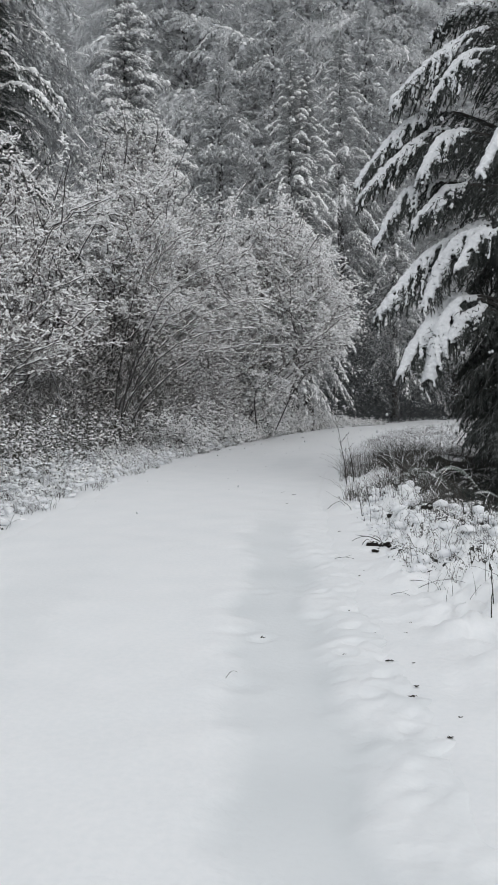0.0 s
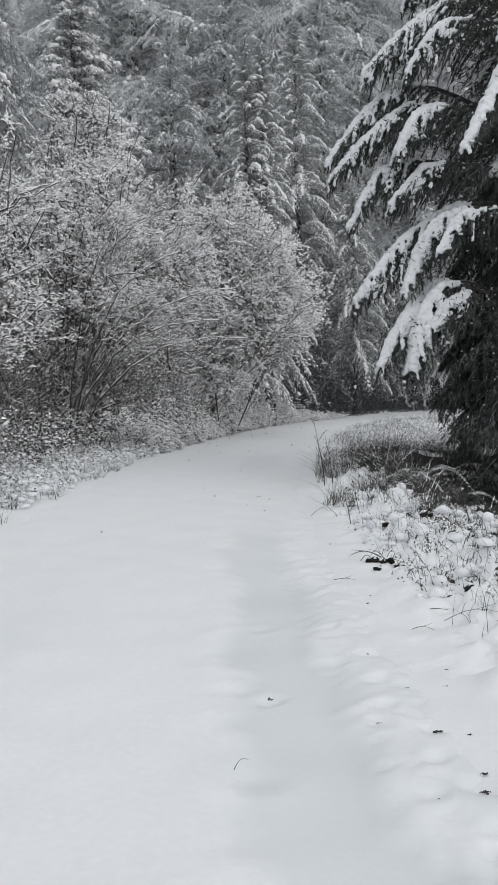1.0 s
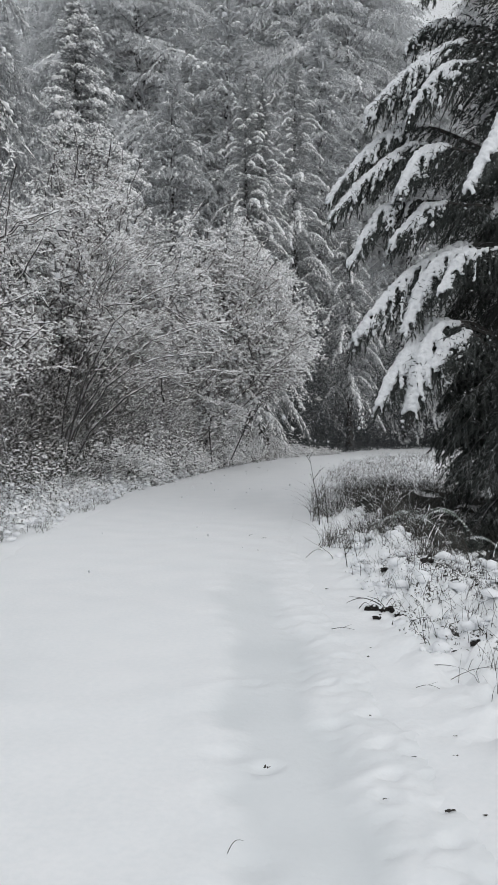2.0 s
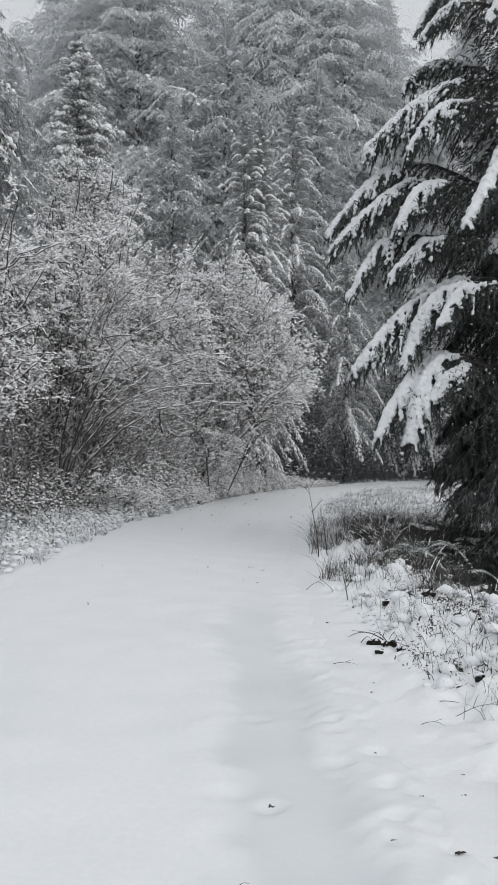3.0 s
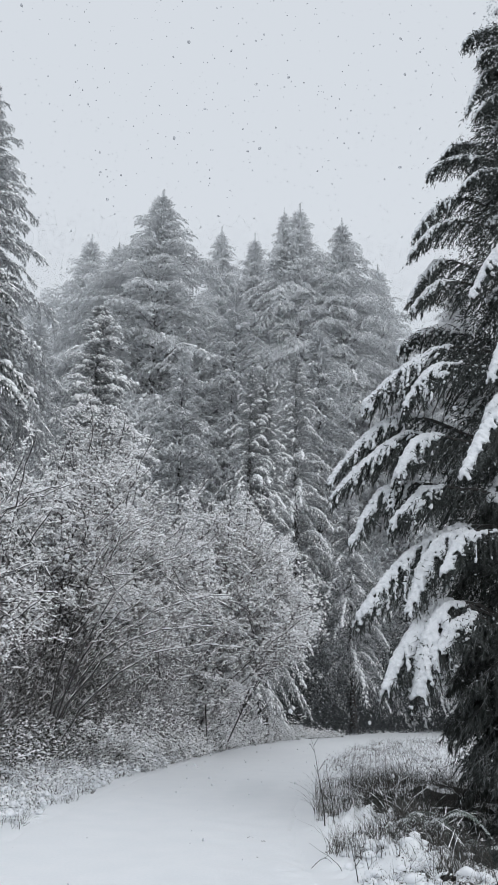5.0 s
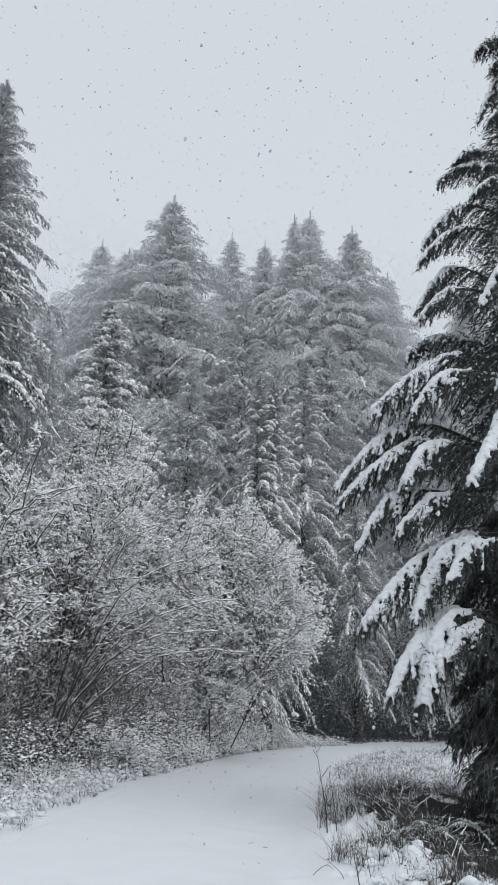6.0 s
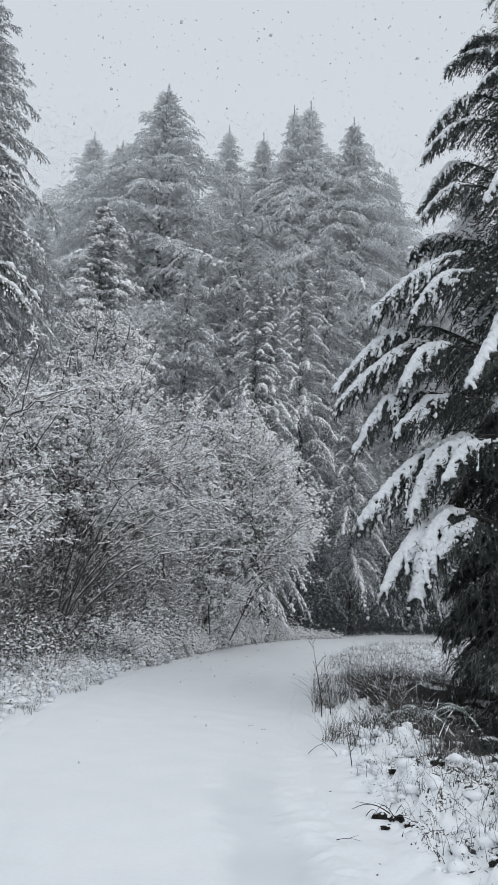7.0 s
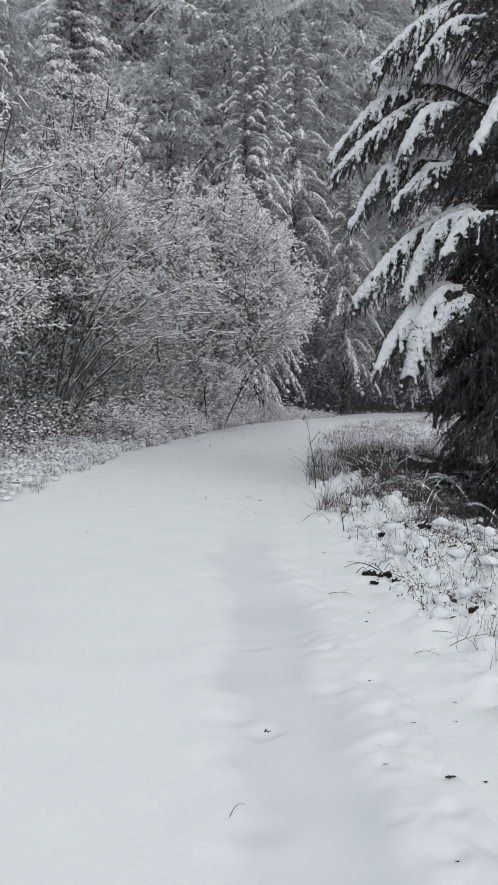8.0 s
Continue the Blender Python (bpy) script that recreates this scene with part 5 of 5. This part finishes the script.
def verge_clumps():
    """Snow lumps lying on low plants, with dark leaves showing between."""
    rng = np.random.default_rng(83)
    w, g = Soup(), Soup()
    x, y, d = along(rng, 1500, 6.2, 12.2, 0.35, 2.1, False)
    keep = (wobble(x, y, 2.3, 5) > -0.25) & (d > 0.25 + 0.5 * wobble(x, y, 1.3, 2))
    keep &= np.abs(wobble(x, y, 4.2, 8)) + 0.6 * np.abs(wobble(x, y, 9.5, 4)) > 0.4
    x, y = x[keep], y[keep]
    k = len(x)
    w.lumps(on_ground(x, y, 0.012), (0.014 + 0.06 * rng.uniform(0, 1, (k, 1)) ** 2.2) * rng.uniform(0.7, 1.3, (k, 3)) * np.array([[1.3, 1.0, 0.7]]), rng, 0, 0.15)
    # snow caught on the low plants along the other edge of the road
    lx, ly, d = along(rng, 2600, 6, 27, 0.1, 1.4, True)
    keep = (wobble(lx, ly, 1.9, 2) > -0.2) & (d > 0.2 + 0.25 * wobble(lx, ly, 1.5, 2))
    lx, ly = lx[keep], ly[keep]
    w.lumps(on_ground(lx, ly, 0.02) + np.array([[0, 0, 0.12]]) * rng.uniform(0, 1, (len(lx), 1)), (0.014 + 0.05 * rng.uniform(0, 1, (len(lx), 1)) ** 2.2) * rng.uniform(0.7, 1.3, (len(lx), 3)) * np.array([[1.4, 1.0, 0.6]]), rng, 0, 0.18)
    # dark dead leaves and stems in the hollows
    hx, hy, d = along(rng, 24000, 5.0, 12.3, 0.3, 1.9, False)
    steep = (ground_z(hx, hy + 0.03) - ground_z(hx, hy - 0.03)) / 0.06
    keep = (steep > 0.55 - 0.25 * smooth(0.6, 1.6, d)) & (wobble(hx, hy, 1.7, 3) > -0.3) & ((hy > 6.2) | (d > 0.9))
    hx, hy = hx[keep], hy[keep]
    q = len(hx)
    g.lumps(on_ground(hx, hy, 0.004), rng.uniform(0.002, 0.009, (q, 1)) * np.array([[3.2, 0.4, 0.5]]), rng, -1, 0.35, rng.normal(0, 1, (q, 3)) * np.array([[1, 1, 0.7]]))
    n = 700
    i = rng.integers(0, k, n)
    p = on_ground(x[i] + rng.normal(0, 0.08, n), y[i] + rng.normal(0, 0.08, n), 0.025)
    p[:, 2] += rng.uniform(0, 0.05, n)
    g.kites(p, rng.normal(0, 1, (n, 3)) * np.array([[1, 1, 0.35]]), rng.uniform(0.02, 0.06, n), 0.003, rng, 0.8)
    ob = thing("snowy_groundcover", (0, 0, 0), "snow lumps on low plants with dark leaves between", "undergrowth", kind="stuff")
    w.part("snow_cover", SNOW_SOFT, ob, smooth=True)
    g.part("leaves", STALK, ob)


verge_clumps()


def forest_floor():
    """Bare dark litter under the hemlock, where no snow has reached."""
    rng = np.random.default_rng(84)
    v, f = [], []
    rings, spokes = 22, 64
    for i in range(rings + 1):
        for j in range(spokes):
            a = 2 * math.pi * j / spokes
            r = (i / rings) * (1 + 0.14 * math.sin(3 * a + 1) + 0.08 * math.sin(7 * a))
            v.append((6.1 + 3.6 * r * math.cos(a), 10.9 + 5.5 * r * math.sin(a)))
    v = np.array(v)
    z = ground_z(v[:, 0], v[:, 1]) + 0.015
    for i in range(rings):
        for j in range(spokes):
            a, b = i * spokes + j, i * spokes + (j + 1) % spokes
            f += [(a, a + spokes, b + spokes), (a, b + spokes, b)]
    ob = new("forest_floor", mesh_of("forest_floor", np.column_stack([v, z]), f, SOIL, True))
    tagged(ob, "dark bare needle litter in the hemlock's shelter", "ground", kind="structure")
    s = Soup()
    n = 5000
    a, r = rng.uniform(0, 6.283, n), np.sqrt(rng.uniform(0, 1, n))
    p = on_ground(6.1 + 3.4 * r * np.cos(a), 11.4 + 5.2 * r * np.sin(a), 0.03)
    s.kites(p, rng.normal(0, 1, (n, 3)) * np.array([[1, 1, 0.5]]), 0.07, 0.012, rng, 0.6)
    lit = thing("leaf_litter", (6.1, 11.4, 0), "dead leaves and twigs under the hemlock", "litter", kind="stuff")
    lit.location = (0, 0, 0)
    s.part("leaves", STALK, lit)


forest_floor()


def fern(place, size, seed, label, snow=0.8, fronds=9, leaf=None):
    rng = np.random.default_rng(seed)
    ob = thing("fern", place, label, "fern", "ferns on the verge")
    for i in range(fronds):
        g, w = Soup(), Soup()
        az = 6.283 * i / fronds + rng.normal(0, 0.25)
        d = np.array([math.cos(az), math.sin(az), 0])
        L = size * rng.uniform(0.7, 1.15)
        s = np.linspace(0, 1, 22)
        sp = bezier(np.zeros(3), d * L * 0.5 + (0, 0, L * 0.75), d * L + (0, 0, L * rng.uniform(-0.15, 0.2)), s)
        g.tube(sp, 0.0035, 3)
        tan = np.gradient(sp, axis=0)
        side = unit(np.cross(tan, [0, 0, 1.0]))
        ln = 0.12 * L * np.sin(np.pi * (0.1 + 0.88 * s)) + 0.01
        for h in (-1, 1):
            g.kites(sp, side * h + unit(tan) * 0.3 - np.array([0, 0, 0.25]), ln, 0.011 * L / 0.7 + 0.004, rng, 0.2)
        if snow:
            k = rng.uniform(0, 1, 22) < snow
            w.lumps(sp[k] + np.array([0, 0, 0.012]), np.stack([0.035 * L * np.ones(k.sum()), 0.45 * ln[k] + 0.006, 0.016 * np.ones(k.sum())], 1), rng, 0, 0.12, unit(tan)[k])
        fr = g.part("frond", leaf or LEAF, ob)
        w.part("snow_load", SNOW_SOFT, fr, smooth=True, kind="stuff")
    return ob


def zz(x, y):
    return (x, y, float(ground_z(x, y)))


F1 = "sword fern with arching fronds weighed down by snow"
fern(zz(-3.55, 12.5), 0.75, 91, F1, 0.5)
fern(zz(-3.9, 13.5), 0.85, 92, F1, 0.5)
fern(zz(-3.35, 11.3), 0.5, 93, F1, 0.5)
fern(zz(-3.4, 15.8), 0.7, 99, F1, 0.5)
fern(zz(-4.9, 16.4), 0.9, 94, F1)
F2 = "dark sword fern half sheltered under the hemlock"
fern(zz(2.45, 10.6), 0.62, 95, F2, 0.0, 12, FERN)
fern(zz(2.85, 10.5), 0.6, 96, F2, 0.0, 11, FERN)
fern(zz(3.3, 12.2), 0.65, 97, F2, 0.0, 11, FERN)


def weed(place, height, lean, seed, label, side=6):
    """A dead stalk with short side shoots."""
    rng = np.random.default_rng(seed)
    ob = thing("weed_stalk", place, label, "weed", "dead weeds on the verge")
    s, t = Soup(), Soup()
    q = np.linspace(0, 1, 9)
    p = np.stack([lean[0] * q ** 1.5, lean[1] * q, height * q], 1) + rng.normal(0, 0.006, (9, 3)) * q[:, None]
    s.tube(p, (0.002 + 0.006 * height) * (1.1 - q), 5)
    s.part("stem", STALK, ob)
    for i in range(side):
        a = rng.uniform(0.3, 0.95)
        at = np.array([np.interp(a, q, p[:, k]) for k in range(3)])
        g = rng.uniform(0, 6.283)
        d = np.array([math.cos(g), math.sin(g), 1.2]) * height * rng.uniform(0.05, 0.13)
        b = Soup()
        b.spindles([at, at + d * 0.5], [at + d * 0.5, at + d + (0, 0, 0.01)], [0.003, 0.0025], [0.0025, 0.0015], 4)
        b.lumps(at + d, [[0.007, 0.007, 0.012]], rng, 0, 0.2)
        b.part("side_shoot", STALK, ob)
    return ob


WL = "thin dark dead weed stalk standing beside the road"
weed(zz(1.66, 12.69), 1.08, (-0.17, 0), 101, WL, 9)
weed(zz(1.75, 12.5), 0.75, (-0.1, 0.1), 102, WL, 6)
weed(zz(1.44, 9.6), 0.56, (-0.13, 0), 103, WL, 3)
weed(zz(1.5, 9.4), 0.38, (-0.05, 0.1), 104, WL, 3)
weed(zz(1.36, 10.0), 0.25, (-0.33, 0), 105, WL, 1)
weed(zz(1.72, 9.9), 0.35, (0.1, 0), 106, WL, 3)
weed(zz(2.3, 8.3), 0.5, (-0.12, 0.1), 107, WL, 4)
weed(zz(2.25, 7.4), 0.45, (0.06, 0), 108, WL, 4)
weed(zz(1.5, 4.9), 0.3, (0.03, 0.05), 110, WL, 2)
weed(zz(1.56, 5.05), 0.34, (-0.02, 0.02), 111, WL, 2)
weed(zz(1.6, 4.8), 0.26, (0.05, 0.0), 112, WL, 2)
weed(zz(2.1, 6.3), 0.42, (0.03, 0.05), 109, WL, 3)


def stick(place, length, turn, thick, seed, label, rise=0.03, fork=True):
    rng = np.random.default_rng(seed)
    ob = thing("stick", place, label, "stick", "sticks on the snow")
    q = np.linspace(0, 1, 7)
    d = np.array([math.cos(turn), math.sin(turn), 0])
    n = np.array([-d[1], d[0], 0])
    bend = rng.uniform(-0.12, 0.12)
    p = d * (q[:, None] - 0.5) * length + n * (bend * length * np.sin(q * 3.1))[:, None] + np.array([0, 0, 1.0]) * (thick * 0.6 + rise * np.sin(q * 3.1))[:, None]
    s = Soup()
    s.tube(p, thick * (1.1 - 0.7 * q), 5)
    s.part("stem", STALK, ob)
    if fork:
        f = Soup()
        e = p[4] + d * length * 0.2 + n * length * 0.12 + (0, 0, 0.02)
        f.spindles([p[3]], [e], thick * 0.6, thick * 0.3, 4)
        f.part("fork", STALK, ob)
    return ob


ST = "thin bare stick lying on the snow"
for i, (x, y, ln, turn, th, rise, fk) in enumerate([
    (0.89, 7.08, 0.17, -0.2, 0.004, 0.01, True), (-0.075, 4.18, 0.1, 0.9, 0.0025, 0.02, False), (1.29, 6.07, 0.16, -0.1, 0.006, 0.005, False),
    (1.12, 5.76, 0.14, -0.35, 0.003, 0.02, True), (1.45, 5.74, 0.42, 0.05, 0.003, 0.05, True), (1.2, 7.75, 0.3, 2.7, 0.008, 0.06, True),
    (1.36, 7.5, 0.22, -0.4, 0.006, 0.04, True), (2.0, 8.9, 0.4, 2.2, 0.006, 0.1, True), (1.9, 8.0, 0.3, -0.7, 0.004, 0.06, False), (1.65, 7.2, 0.25, -0.8, 0.003, 0.05, False),
    (1.8, 6.9, 0.3, 0.5, 0.003, 0.06, True), (2.2, 9.9, 0.5, 2.6, 0.006, 0.1, True), (1.2, 10.2, 0.3, 0.6, 0.005, 0.08, True), (0.62, 12.0, 0.08, 0.3, 0.004, 0.01, False), (1.27, 7.58, 0.2, 2.2, 0.006, 0.09, True), (1.18, 7.6, 0.14, -0.9, 0.005, 0.06, False), (1.38, 7.62, 0.18, 0.8, 0.005, 0.08, True), (1.45, 7.4, 0.2, 2.6, 0.004, 0.05, False), (2.05, 7.5, 0.35, 0.9, 0.006, 0.12, True), (1.02, 8.48, 0.03, 0.3, 0.006, 0.0, False)]):
    z = max(float(ground_z(x, y)), 0.0) + 0.006
    stick((x, y, z), ln, turn, th * 0.6, 120 + i, ST, rise, fk)


def bark_chunk(place, size, turn, seed, label):
    """A broken piece of rotten log, snow on top."""
    rng = np.random.default_rng(seed)
    ob = thing("log_piece", place, label, "log", "rotten wood on the verge")
    s, w = Soup(), Soup()
    d = [math.cos(turn), math.sin(turn), 0.05]
    s.lumps([(0, 0, size * 0.3), (0.7 * size, -0.4 * size, size * 0.15), (-0.7 * size, -0.3 * size, size * 0.25), (0.2 * size, 0.5 * size, size * 0.3)],
            [(size, size * 0.4, size * 0.42), (0.6 * size, 0.25 * size, 0.3 * size), (0.5 * size, 0.3 * size, 0.35 * size), (0.7 * size, 0.2 * size, 0.25 * size)],
            rng, 1, 0.28, [(d[0], d[1], rng.uniform(-0.3, 0.5)), (1, 0.6, 0.4), (0.3, 1, -0.3), (rng.normal(), 0.5, 0.6)])
    s.part("wood", ROT, ob)
    w.lumps([(-0.2 * size, 0.35 * size, size * 0.66), (0.5 * size, 0.3 * size, size * 0.5)], [(size * 0.7, size * 0.4, size * 0.24), (size * 0.45, size * 0.35, size * 0.2)], rng, 1, 0.12, [d, d])
    w.part("snow_load", SNOW_SOFT, ob, smooth=True)


BC = "dark broken piece of rotten log capped with snow"
for i, (x, y, sz, turn) in enumerate([(1.22, 7.6, 0.055, 0.5), (1.33, 7.52, 0.05, -0.6), (1.21, 7.38, 0.03, 0.2), (1.4, 7.44, 0.035, 1.2), (1.28, 7.47, 0.03, 0.9), (1.62, 6.33, 0.05, 0.3), (1.75, 7.9, 0.06, 0.9), (2.05, 7.7, 0.07, -0.5), (1.95, 8.5, 0.06, 0.7), (1.6, 8.6, 0.05, 0)]):
    bark_chunk((x, y, max(float(ground_z(x, y)), 0.0) + 0.005), sz, turn, 140 + i, BC)


def snow_hole(place, size, seed):
    """A dark lens sunk in the snow for a print's shadow and wet ground."""
    rng = np.random.default_rng(seed)
    ob = thing("print_bottom", place, "small dark lens for the shadow and wet ground in a print", "leaf", "dead leaves on the road")
    g = Soup()
    n = 6
    g.lumps(rng.normal(0, size * 0.5, (n, 3)) * np.array([[1, 0.4, 0.0]]), size * rng.uniform(0.3, 0.8, (n, 1)) * np.array([[1, 0.45, 0.2]]), rng, 0, 0.3, rng.normal(0, 1, (n, 3)) * np.array([[1, 0.7, 0.3]]))
    g.part("dark_lens", STALK, ob)


for i, (x, y, sz) in enumerate([(0.97, 4.87, 0.03), (0.77, 4.38, 0.045), (0.9, 4.33, 0.03), (0.79, 3.87, 0.045), (0.78, 4.88, 0.03), (0.1, 4.83, 0.03), (1.56, 5.68, 0.04), (0.61, 3.84, 0.025), (0.84, 4.0, 0.03), (-2.09, 11.26, 0.04),
                                (0.55, 4.5, 0.02), (0.7, 5.4, 0.02), (0.92, 6.4, 0.025), (1.05, 5.1, 0.02), (0.6, 10.8, 0.04), (0.75, 11.8, 0.05), (2.2, 28.5, 0.12), (0.98, 6.6, 0.02), (0.85, 3.4, 0.03), (0.95, 3.6, 0.025)]):
    snow_hole((x, y, max(float(ground_z(x, y)), 0.0) + 0.002), sz * 0.42, 160 + i)

# ---- falling snow ----
def falling_snow():
    rng = np.random.default_rng(71)
    s = Soup()
    n = 9000
    c = np.stack([rng.uniform(-7, 9, n), rng.uniform(6, 20, n), rng.uniform(0.3, 16, n)], 1)
    s.lumps(c, (0.0055 + 0.012 * rng.uniform(0, 1, (n, 1)) ** 3) * rng.uniform(0.6, 1.3, (n, 3)), rng, 0, 0.12)
    # thick snowfall in front of the distant forest
    n = 420000
    y = rng.uniform(36, 58, n)
    c = np.stack([rng.uniform(-0.4, 0.36, n) * y, y, rng.uniform(0.5, 6.5, n) + rng.uniform(0, 1, n) ** 1.75 * (0.64 * y - 4)], 1)
    s.spikes(c, rng.normal(0, 1, (n, 3)), rng.uniform(0.036, 0.062, n), 0.026, rng, 1.0)
    ob = s.part("falling_snow", FLAKE, smooth=True)
    return tagged(ob, "snowflakes drifting down through the forest air", "snowfall", kind="stuff")


falling_snow()
